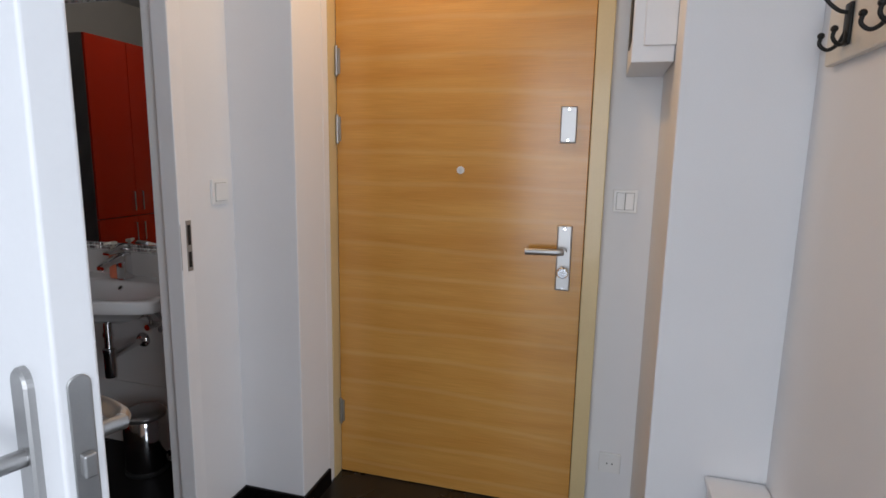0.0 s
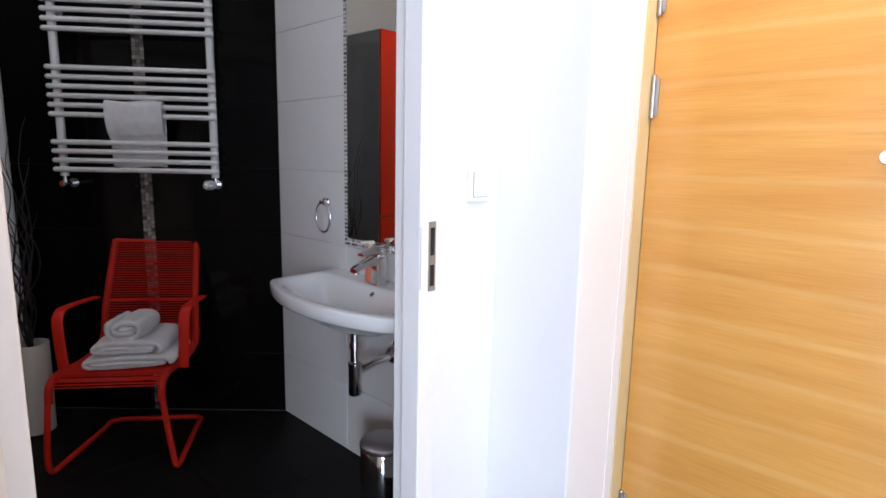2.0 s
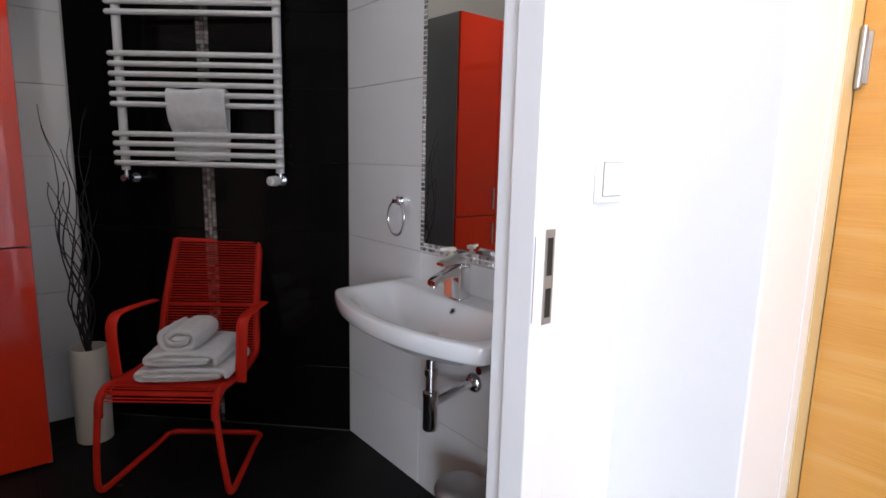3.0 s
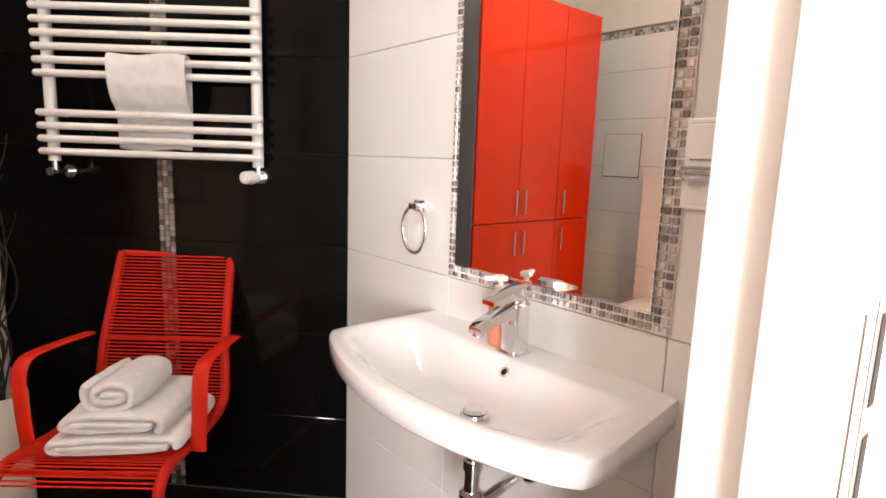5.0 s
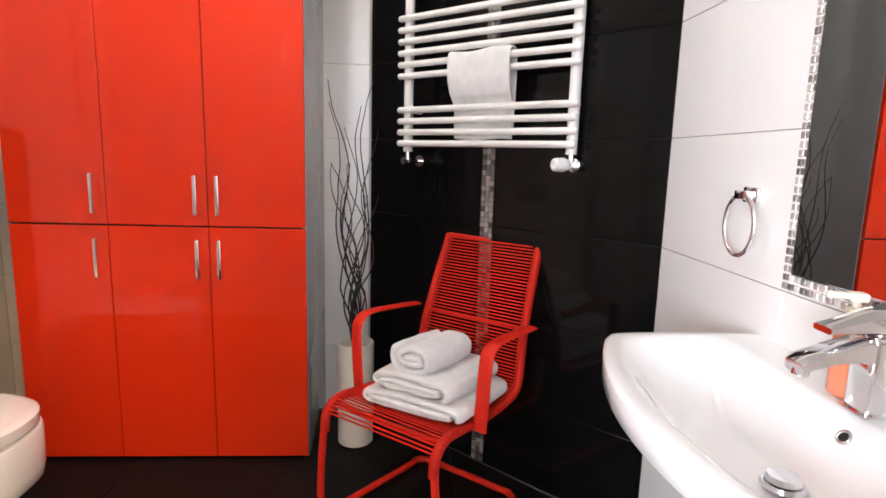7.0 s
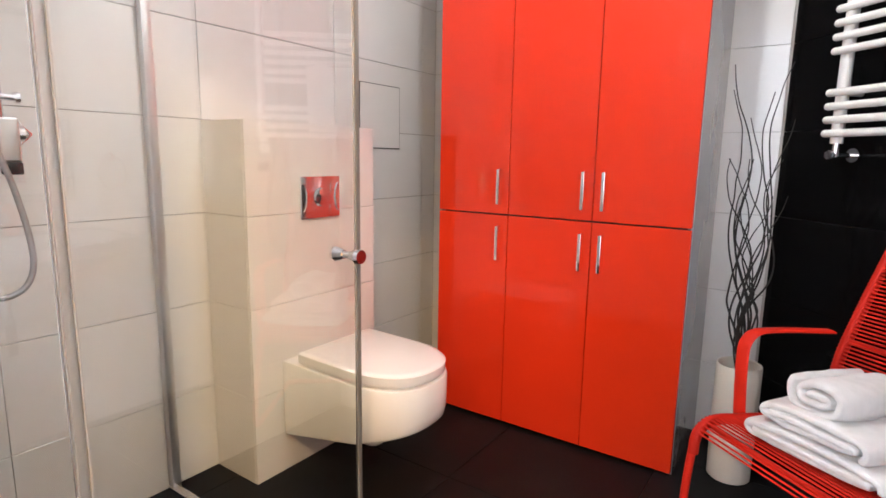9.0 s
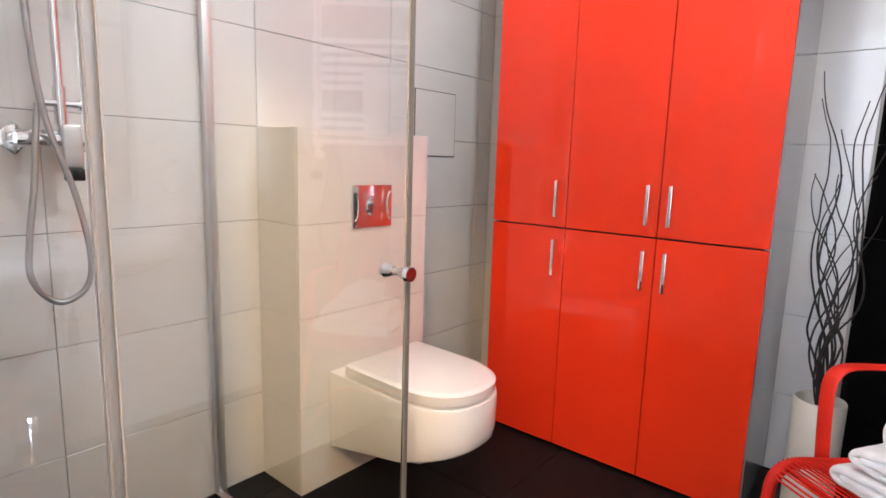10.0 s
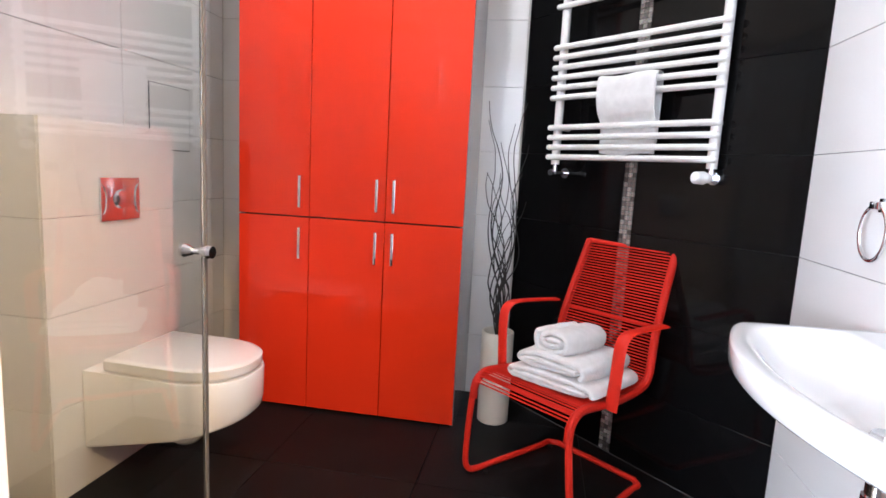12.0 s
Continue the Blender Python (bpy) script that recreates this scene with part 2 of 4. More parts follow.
def smooth_path(points, steps=6):
    pts = [Vector(p) for p in points]
    ext = [2 * pts[0] - pts[1]] + pts + [2 * pts[-1] - pts[-2]]
    out = []
    for i in range(len(pts) - 1):
        p0, p1, p2, p3 = ext[i:i + 4]
        for k in range(steps):
            t = k / steps
            out.append(0.5 * (2 * p1 + (p2 - p0) * t + (2 * p0 - 5 * p1 + 4 * p2 - p3) * t * t + (3 * p1 - p0 - 3 * p2 + p3) * t ** 3))
    return out + [pts[-1]]


def tube(bm, points, r, seg=10, flat=1.0, taper=1.0, side=None):
    """A round or flattened bar along points; side: the direction of its flat's width."""
    pts = [Vector(p) for p in points]
    rings, up = [], None
    for i, p in enumerate(pts):
        d = (pts[min(i + 1, len(pts) - 1)] - pts[max(i - 1, 0)]).normalized()
        if side is not None:
            up = Vector(side)
        elif up is None:
            up = Vector((0, 0, 1)) if abs(d.z) < 0.9 else Vector((1, 0, 0))
        u = (up - d * up.dot(d)).normalized()
        if side is None:
            up = u
        w = d.cross(u)
        k = r * (1 + (taper - 1) * i / (len(pts) - 1))
        rings.append([p + u * math.cos(a) * k + w * math.sin(a) * k * flat for a in (2 * math.pi * j / seg for j in range(seg))])
    return loft(bm, rings)


def lathe(bm, profile, seg=32, centre=(0, 0, 0)):
    c = Vector(centre)
    rings = [[c + Vector((r * math.cos(a), r * math.sin(a), z)) for a in (2 * math.pi * j / seg for j in range(seg))] for r, z in profile]
    return loft(bm, rings)


def mesh_of(name, bm, mat, smooth=None):
    me = bpy.data.meshes.new(name)
    bm.to_mesh(me)
    bm.free()
    me.materials.append(mat)
    if smooth is not None:
        me.polygons.foreach_set("use_smooth", [True] * len(me.polygons))
        me.set_sharp_from_angle(angle=radians(smooth))
    return me


def part(name, bm, mat, parent=None, label="", smooth=None, m=None):
    ob = new(name, mesh_of(name, bm, mat, smooth))
    if parent is not None:
        ob.parent = parent
    if m is not None:
        ob.matrix_basis = m
    if label:
        tagged(ob, label)
    return ob


def thing(name, m, label, category, group=""):
    ob = new(name)
    ob.empty_display_size = 0.1
    ob.matrix_basis = m
    return tagged(ob, label, category, group)


def setting(name, bm, mat, label, category="wall", smooth=None):
    return tagged(part(name, bm, mat, smooth=smooth), label, category, kind="structure")


def B():
    return bmesh.new()


# the large structure
MY = 3.375          # tiled face of the mirror wall
SY = 0.93           # tiled face of the wall behind the toilet
WX = -2.938         # tiled face of the wall behind the cabinet
DX0, DX1 = -0.65, -0.56   # the wall with the bathroom door
JY0, JY1 = 2.132, 2.863    # its clear opening
TOP = 2.5
T = 0.009

floor_bath = setting("floor", box(B(), -3.1, DX0 + 0.045, 0.8, 3.6, -0.12, -T), DARK_GROUT_AND_SHADE, "dark grout bed under the black bathroom floor tiles", "floor")
floor_hall = setting("floor_hall", box(B(), DX0 + 0.045, 3.5, -1.6, 3.7, -0.12, 0), HALL_FLOOR, "dark polished tile floor of the hall", "floor")
setting("ceiling", box(B(), -3.2, 3.5, -1.6, 3.8, TOP, TOP + 0.1), CEILING, "flat white painted ceiling", "ceiling")
wall_mirror = setting("wall_north", box(B(), -2.3, DX0, MY + T, MY + 0.16, 0, TOP), GROUT, "wall with large white tiles behind the washbasin")
wall_south = setting("wall_south", box(B(), -3.1, DX0, SY - 0.14, SY - T, 0, TOP), BROWN_GROUT, "wall with large white tiles behind toilet and shower")
wall_west = setting("wall_west", box(B(), WX - 0.14, WX - T, SY - 0.1, 2.7, 0, TOP), GROUT, "narrow white tiled wall beside the red cabinet")
BU, BN = Vector((-0.70711, -0.70711, 0)), Vector((0.70711, -0.70711, 0))
B0 = Vector((-2.05, MY, 0))
# local x runs along the black wall from its corner at the mirror wall, local y into the room
BLACK = Matrix(((BU.x, BN.x, 0, B0.x), (BU.y, BN.y, 0, B0.y), (0, 0, 1, 0), (0, 0, 0, 1)))
wall_black = setting("wall_black", box(B(), -0.1, 1.36, -0.14, -T, 0, TOP), DARK_GROUT_AND_SHADE, "diagonal wall of large glossy black tiles with a mosaic strip")
wall_black.matrix_basis = BLACK

# the door wall between hall and bathroom
bm = B()
box(bm, DX0, DX1, SY - 0.14, JY0 - 0.05, 0, TOP)
box(bm, DX0, DX1, JY1 + 0.05, 3.155, 0, TOP)
box(bm, DX0, DX1, JY0 - 0.05, JY1 + 0.05, 2.098, TOP)
setting("wall_door", bm, PLASTER, "white plastered wall with the bathroom doorway")
setting("wall_pillar", box(B(), DX0, -0.305, 3.155, 3.62, 0, TOP, 0.004), PLASTER, "white plastered pillar beside the entrance door")
bm = B()
box(bm, -0.305, -0.30, 3.5, 3.62, 0, TOP)
box(bm, 0.7, 1.6, 3.5, 3.62, 0, TOP)
box(bm, -0.30, 0.7, 3.5, 3.62, 2.1, TOP)
setting("wall_entrance", bm, PLASTER, "white plastered wall round the entrance door")
# unseen black panel, added so nothing bright passes the closed door
setting("unseen_door_backing", box(B(), -0.4, 0.85, 3.64, 3.7, 0, TOP), BLACK_AND_HOLE_SHADE, "added black panel closing off the unseen space behind the entrance door")
setting("wall_column", box(B(), 0.888, 1.6, 3.05, 3.499, 0, TOP, 0.004), PLASTER, "white plastered column beside the entrance niche")
setting("wall_east", box(B(), 1.2, 1.32, 2.3, 3.049, 0, TOP), PLASTER, "white plastered hall wall with coat hooks")
# unseen walls and window frame, added to hold the side fill light
setting("unseen_side_wall", box(B(), 1.32, 3.5, 2.3, 2.42, 0, TOP), PLASTER, "added unseen white wall bounding the side fill light")
bm = B()
box(bm, 3.4, 3.5, -1.52, -1.27, 0, TOP)
box(bm, 3.4, 3.5, 0.43, 2.3, 0, TOP)
box(bm, 3.4, 3.5, -1.27, 0.43, 0, 0.5)
box(bm, 3.4, 3.5, -1.27, 0.43, 2.3, TOP)
setting("unseen_fill_wall", bm, PLASTER, "added unseen white wall with an opening for the side fill light")
bm = B()
for y0, y1, z0, z1 in ((-1.27, -1.21, 0.5, 2.3), (0.37, 0.43, 0.5, 2.3), (-1.21, 0.37, 0.5, 0.56), (-1.21, 0.37, 2.24, 2.3), (-0.45, -0.39, 0.56, 2.24)):
    box(bm, 3.42, 3.48, y0, y1, z0, z1, 0.004)
setting("unseen_fill_window", bm, WHITE_PAINT, "added unseen white window frame before the side fill light", "window")
setting("wall_hall_west", box(B(), DX0, DX1, -1.6, SY - 0.14, 0, TOP), PLASTER, "white plastered hall wall")
bm = B()
box(bm, DX1, -0.45, -1.52, -1.4, 0, TOP)
box(bm, 1.15, 3.4, -1.52, -1.4, 0, TOP)
box(bm, -0.45, 1.15, -1.52, -1.4, 0, 0.06)
box(bm, -0.45, 1.15, -1.52, -1.4, 2.38, TOP)
setting("wall_window", bm, PLASTER, "white wall with the daylight window")
bm = B()
for x0, x1, z0, z1 in ((-0.45, -0.39, 0.06, 2.38), (1.09, 1.15, 0.06, 2.38), (-0.39, 1.09, 0.06, 0.12), (-0.39, 1.09, 2.32, 2.38), (0.32, 0.38, 0.12, 2.32)):
    box(bm, x0, x1, -1.49, -1.43, z0, z1, 0.004)
setting("window_1", bm, WHITE_PAINT, "white window frame letting daylight into the hall", "window")

# black skirting of the hall
bm = B()
box(bm, DX1, DX1 + 0.012, 2.96, 3.143, 0, 0.07, 0.002)
box(bm, DX1, -0.293, 3.143, 3.155, 0, 0.07, 0.002)
box(bm, -0.305, -0.293, 3.155, 3.356, 0, 0.07, 0.002)
setting("baseboard", bm, BLACK_TILE, "low black tile skirting", "baseboard")


# the bathroom doorway: lining and casings
FW = 0.052
bm = B()
for y0, y1 in ((JY0 - FW, JY0), (JY1, JY1 + FW)):
    s = -0.024 if y1 == JY0 else 0.024
    box(bm, DX0 - 0.007, -0.602, y0 + s, y1 + s, 0, 2.045, 0.003)
    box(bm, -0.600, -0.54, y0 - 0.0015, y1 + 0.0015, 0, 2.045, 0.004, 3)
box(bm, DX0 - 0.006, -0.54, JY0 - FW, JY1 + FW, 2.047, 2.1, 0.003)
setting("door_frame", bm, WHITE_PAINT, "white lacquered frame of the bathroom doorway", "door frame")


# ---- things of the hall ----
def entrance_door():
    door = tagged(new("door_1"), "closed oak veneer entrance door with steel fittings", "door", kind="structure")
    door.location = (-0.006, -0.012, -0.004)
    part("leaf", box(B(), -0.293, 0.668, 3.473, 3.52, 0.008, 2.08, 0.002), OAK, door)
    bm = B()
    box(bm, -0.336, -0.3005, 3.462, 3.56, 0, 2.12, 0.003)
    box(bm, 0.6705, 0.727, 3.455, 3.56, 0, 2.12, 0.003)
    box(bm, -0.3005, 0.6705, 3.462, 3.56, 2.083, 2.12, 0.003)
    part("door_frame", bm, TAN_FRAME, door, "tan painted metal door frame")
    part("frame_reveal", box(B(), -0.2988, -0.294, 3.413, 3.474, 0, 2.1, 0.001), TAN_FRAME, door, "tan painted metal door frame")
    part("edge_trim", box(B(), -0.2988, -0.2965, 3.37, 3.412, 0, 2.12, 0.001), WHITE_PAINT, door, "white edge trim")
    for z in (0.285, 1.455, 1.71):
        bm = B()
        rod(bm, (-0.287, 3.464, z - 0.05), (-0.287, 3.464, z + 0.05), 0.0062, 12)
        for k in (-0.052, 0.052):
            ball(bm, (-0.287, 3.464, z + k), 0.0062, u=10, v=6)
        box(bm, -0.29, -0.274, 3.467, 3.472, z - 0.047, z + 0.047, 0.001)
        part("hinge", bm, STEEL, door, smooth=40)
    bm = B()
    rod(bm, (0.21, 3.468, 1.308), (0.21, 3.474, 1.308), 0.014, 24)
    peep = part("peephole", bm, PLASTIC, door, "round pale peephole ring", 40)
    part("lens", rod(B(), (0.21, 3.4665, 1.308), (0.21, 3.4685, 1.308), 0.006, 16), GLASS, peep)
    bm = box(B(), 0.566, 0.622, 3.461, 3.4735, 1.41, 1.535, 0.004)
    plate = part("alarm_plate", bm, STEEL, door, "small brushed metal plate")
    for z in (1.42, 1.525):
        part("screw", rod(B(), (0.594, 3.459, z), (0.594, 3.462, z), 0.004, 10), CHROME, plate)
    lock = part("lock_plate", box(B(), 0.575, 0.627, 3.46, 3.4735, 0.882, 1.12, 0.005, 3), STEEL, door, "brushed steel lock plate")
    bm = B()
    rod(bm, (0.601, 3.46, 1.03), (0.601, 3.415, 1.03), 0.011, 16)
    tube(bm, smooth_path([(0.601, 3.42, 1.03), (0.585, 3.413, 1.03), (0.53, 3.413, 1.029), (0.468, 3.416, 1.027)], 4), 0.012, 12, 0.7)
    part("lever", bm, STEEL, lock, smooth=50)
    bm = B()
    rod(bm, (0.601, 3.46, 0.953), (0.601, 3.436, 0.953), 0.016, 20, 0.021)
    rod(bm, (0.601, 3.436, 0.953), (0.601, 3.43, 0.953), 0.021, 20, 0.017)
    part("turn_knob", bm, CHROME, lock, smooth=40)
    for z in (0.893, 1.109):
        part("screw", rod(B(), (0.601, 3.458, z), (0.601, 3.461, z), 0.004, 10), CHROME, lock)


entrance_door()


def switch_plate(name, m, w, h, rockers, label, category="light switch"):
    """A wall plate in local x (width), z (height), proud in local -y."""
    t = thing(name, m, label, category)
    bm = box(B(), -w / 2, w / 2, -0.01, 0, -h / 2, h / 2, 0.003)
    part("plate", bm, PLASTIC, t)
    for x0, x1, z0, z1 in rockers:
        # a grey plate under the rocker imitates the shadow line round it
        part("shadow_line", box(B(), x0 - 0.0012, x1 + 0.0012, -0.0104, -0.009, z0 - 0.0012, z1 + 0.0012), SEAL_AND_SHADOW_LINE, t, "grey plate imitating the shadow line round the rocker")
        part("rocker", box(B(), x0, x1, -0.0155, -0.0095, z0, z1, 0.002), PLASTIC, t)
    return t


# the switch on the wall beside the bathroom doorway faces the hall
switch_plate("light_switch", pose(DX1, 3.078, 1.22, 0, 0, 90), 0.084, 0.086, [(-0.028, 0.028, -0.03, 0.03)], "white square light switch beside the bathroom doorway")
switch_plate("double_switch", pose(0.794, 3.5, 1.208), 0.082, 0.08, [(-0.029, -0.001, -0.029, 0.029), (0.001, 0.029, -0.029, 0.029)], "white double light switch beside the entrance door")
sock = thing("wall_socket", pose(0.805, 3.5, 0.21), "white power socket low beside the entrance door", "socket")
part("plate", box(B(), -0.04, 0.04, -0.009, 0, -0.04, 0.04, 0.003), PLASTIC, sock)
part("well", rod(B(), (0, -0.0105, 0), (0, -0.0085, 0), 0.021, 24), PLASTIC, sock, smooth=40)
# pin holes are black discs, their inner shade put into the colour
for dx in (-0.0095, 0.0095):
    part("hole", rod(B(), (dx, -0.0115, 0), (dx, -0.01, 0), 0.003, 10), BLACK_AND_HOLE_SHADE, sock)

mb = thing("meter_box", pose(0.83, 3.5, 1.63), "white wall box with a dark side slot beside the entrance door", "box")
part("body", box(B(), -0.062, 0.056, -0.3, 0, 0.0, 0.5, 0.004), WHITE_PAINT, mb)
part("lid", box(B(), -0.03, 0.057, -0.312, -0.302, 0.045, 0.5, 0.003), WHITE_PAINT, mb)
part("side_slot", box(B(), -0.066, -0.0625, -0.29, -0.15, 0.06, 0.48, 0.001), DARK_METAL, mb, "black side slot")

rack = thing("coat_rack", pose(1.2, 2.66, 1.6), "pale board with black iron double coat hooks", "coat rack")
part("board", box(B(), -0.02, 0, -0.38, 0.29, -0.03, 0.11, 0.004), POT_CREAM, rack)
for k, y in enumerate((0.17, -0.03, -0.23)):
    bm = B()
    box(bm, -0.028, -0.02, y - 0.015, y + 0.015, -0.005, 0.08, 0.003)
    for s in (-1, 1):
        tube(bm, smooth_path([(-0.024, y, 0.03), (-0.032, y + s * 0.016, 0.002), (-0.046, y + s * 0.03, -0.008), (-0.06, y + s * 0.036, 0.004), (-0.059, y + s * 0.036, 0.02)], 5), 0.0042, 8)
        ball(bm, (-0.059, y + s * 0.036, 0.022), 0.0072, u=10, v=8)
    tube(bm, smooth_path([(-0.024, y, 0.06), (-0.045, y, 0.066), (-0.07, y, 0.09), (-0.08, y, 0.12)], 5), 0.0042, 8)
    ball(bm, (-0.08, y, 0.124), 0.008, u=10, v=8)
    part("hook", bm, DARK_METAL, rack, smooth=50)

cab = thing("low_cupboard", pose(1.11, 2.94, 0), "low white cupboard in the corner of the hall", "cupboard")
part("body", box(B(), -0.06, 0.085, -0.05, 0.1, 0, 0.452, 0.003), WHITE_PAINT, cab)
part("top", box(B(), -0.068, 0.088, -0.058, 0.104, 0.452, 0.47, 0.004), WHITE_PAINT, cab)


def slab(bm, m, hw, hh, d):
    """A plate with round ends, hw x hh half-sizes in local x and z, standing d out towards local -y."""
    rings = []
    for y, f in ((0, 0), (-d * 0.7, 0), (-d, min(0.003, d * 0.5))):
        r = hw - f
        pts = [(r * math.cos(a), y, hh - hw + r * math.sin(a)) for a in (math.pi * k / 12 for k in range(13))]
        pts += [(-r * math.cos(a), y, hw - hh - r * math.sin(a)) for a in (math.pi * k / 12 for k in range(13))]
        rings.append([m @ Vector(p) for p in pts])
    return loft(bm, rings)


# the bathroom door stands open into the hall
def bathroom_door():
    a = math.degrees(math.atan2(1.858 - 2.1, 0.232 + 0.53))
    t = tagged(new("door_2"), "open white lacquered bathroom door with a steel lever", "door", kind="structure")
    t.matrix_basis = pose(-0.53, 2.102, 0, 0, 0, a)
    w = 0.80
    part("leaf", box(B(), 0, w, -0.04, 0, 0.01, 2.03, 0.004, 3), WHITE_PAINT, t)
    edge = part("latch_plate", slab(B(), pose(w - 0.0005, -0.02, 1.035, 0, 0, 90), 0.011, 0.105, 0.0026), STEEL, t, "steel latch plate")
    part("latch_bolt", box(B(), w + 0.0015, w + 0.012, -0.026, -0.014, 1.035, 1.06, 0.002), STEEL, edge)
    for s, y in ((-1, -0.04), (1, 0)):
        bm = slab(B(), pose(w - 0.064, y, 1.02, 0, 0, 0 if s < 0 else 180), 0.018, 0.12, 0.009)
        hp = part("handle_plate", bm, STEEL, t)
        bm = B()
        x = w - 0.064
        yy = y + s * 0.05
        rod(bm, (x, y, 1.045), (x, yy, 1.045), 0.0095, 14)
        tube(bm, smooth_path([(x, yy - s * 0.006, 1.045), (x - 0.02, yy + s * 0.004, 1.045), (x - 0.07, yy + s * 0.004, 1.045), (x - 0.13, yy - s * 0.008, 1.043)], 5), 0.0105, 12)
        part("lever", bm, STEEL, hp, smooth=50)
    for z in (0.25, 1.8):
        part("hinge", rod(B(), (-0.004, 0.004, z - 0.045), (-0.004, 0.004, z + 0.045), 0.007, 12), STEEL, t, smooth=40)


bathroom_door()
strike = thing("strike_plate", pose(0, 0, 0), "steel strike plate with two slots on the door frame", "strike plate")
part("plate", box(B(), -0.5395, -0.538, JY1 + 0.024, JY1 + 0.047, 0.978, 1.14, 0.0005), STEEL, strike)
part("lip", box(B(), -0.56, -0.5395, JY1 + 0.0, JY1 + 0.001, 0.985, 1.13), STEEL, strike)
# black slabs on the plate stand in for the shaded slots
for z0, z1 in ((0.99, 1.04), (1.062, 1.126)):
    part("slot", box(B(), -0.5392, -0.5374, JY1 + 0.029, JY1 + 0.042, z0, z1), BLACK_AND_HOLE_SHADE, strike)

hl = thing("ceiling_lamp", pose(0.15, 3.1, TOP), "small warm ceiling lamp before the entrance door", "lamp", "ceiling lamps")
part("base", lathe(B(), [(0.0, 0), (0.11, 0), (0.115, -0.02), (0.1, -0.03), (0, -0.03)], 32), PLASTIC, hl, smooth=40)
copy_thing(hl, pose(-1.8, 2.09, TOP))["label"] = "round warm white ceiling lamp of the bathroom"


# ---- things of the bathroom ----
def washbasin():
    t = thing("washbasin", pose(-1.243, MY, 0), "white ceramic washbasin with a bowed front on the tiled wall", "washbasin")
    NX, NY = 64, 40

    def outline(u, v):
        hw = 0.35 + 0.024 * min(1, v / 0.75) - 0.006 * max(0, (v - 0.86) / 0.14) ** 2
        front = 0.305 + 0.09 * (1 - u * u) - 0.01 * max(0, (abs(u) - 0.88) / 0.12) ** 2
        return hw * u, -front * v

    def top_z(u, v):
        x, y = outline(u, v)
        a = min(1, max(0, (0.92 - abs(u)) / 0.5))
        b = min(1, max(0, (v - 0.24) / 0.2)) * min(1, max(0, (0.94 - v) / 0.3))
        sa, sb = a * a * (3 - 2 * a), b * b * (3 - 2 * b)
        lip = max(0, (max(abs(u), v) - 0.95) / 0.05)
        return 0.812 - 0.004 * lip * lip - 0.01 * v - 0.105 * sa ** 0.8 * sb
    bm = B()
    grid = [[bm.verts.new((*outline(2 * i / NX - 1, j / NY), top_z(2 * i / NX - 1, j / NY))) for i in range(NX + 1)] for j in range(NY + 1)]
    for j in range(NY):
        for i in range(NX):
            bm.faces.new((grid[j][i], grid[j + 1][i], grid[j + 1][i + 1], grid[j][i + 1]))
    loop = [grid[0][i] for i in range(NX + 1)] + [grid[j][NX] for j in range(1, NY + 1)] + [grid[NY][i] for i in range(NX - 1, -1, -1)] + [grid[j][0] for j in range(NY - 1, 0, -1)]
    prev = loop
    for grow, z in ((1.004, -0.012), (1.006, -0.025), (0.998, -0.05), (0.975, -0.056), (0.86, -0.06), (0.66, -0.1), (0.42, -0.13)):
        cy = -0.18
        ring = []
        for v in loop:
            ny = (v.co.y - cy) * grow + cy
            ring.append(bm.verts.new((v.co.x * grow, min(-0.001, ny) if v.co.y > -0.01 else ny, 0.806 + z)))
        for k in range(len(loop)):
            q = (k + 1) % len(loop)
            bm.faces.new((prev[k], prev[q], ring[q], ring[k]))
        prev = ring
    bm.faces.new(prev)
    bmesh.ops.recalc_face_normals(bm, faces=bm.faces)
    part("bowl", bm, CERAMIC, t, smooth=60)
    bm = lathe(B(), [(0.0, 0.004), (0.021, 0.004), (0.024, -0.004), (0.012, -0.012), (0, -0.012)], 24)
    lathe(bm, [(0.0, -0.006), (0.027, -0.006), (0.03, -0.012), (0, -0.014)], 24)
    part("drain_plug", bm, CHROME, t, "chrome push plug", 40, pose(0.032, -0.191, 0.722))
    bm = B()
    tube(bm, [(0.009 * math.cos(k * math.pi / 10), 0, 0.009 * math.sin(k * math.pi / 10)) for k in range(21)], 0.0025, 8)
    ov = part("overflow", bm, CHROME, t, smooth=60, m=pose(0.042, -0.121, 0.787, -40, 0, 0))
    # a black disc for the shaded inside of the overflow
    part("hole", rod(B(), (0, -0.001, 0), (0, 0.003, 0), 0.009, 16), BLACK_AND_HOLE_SHADE, ov)


washbasin()


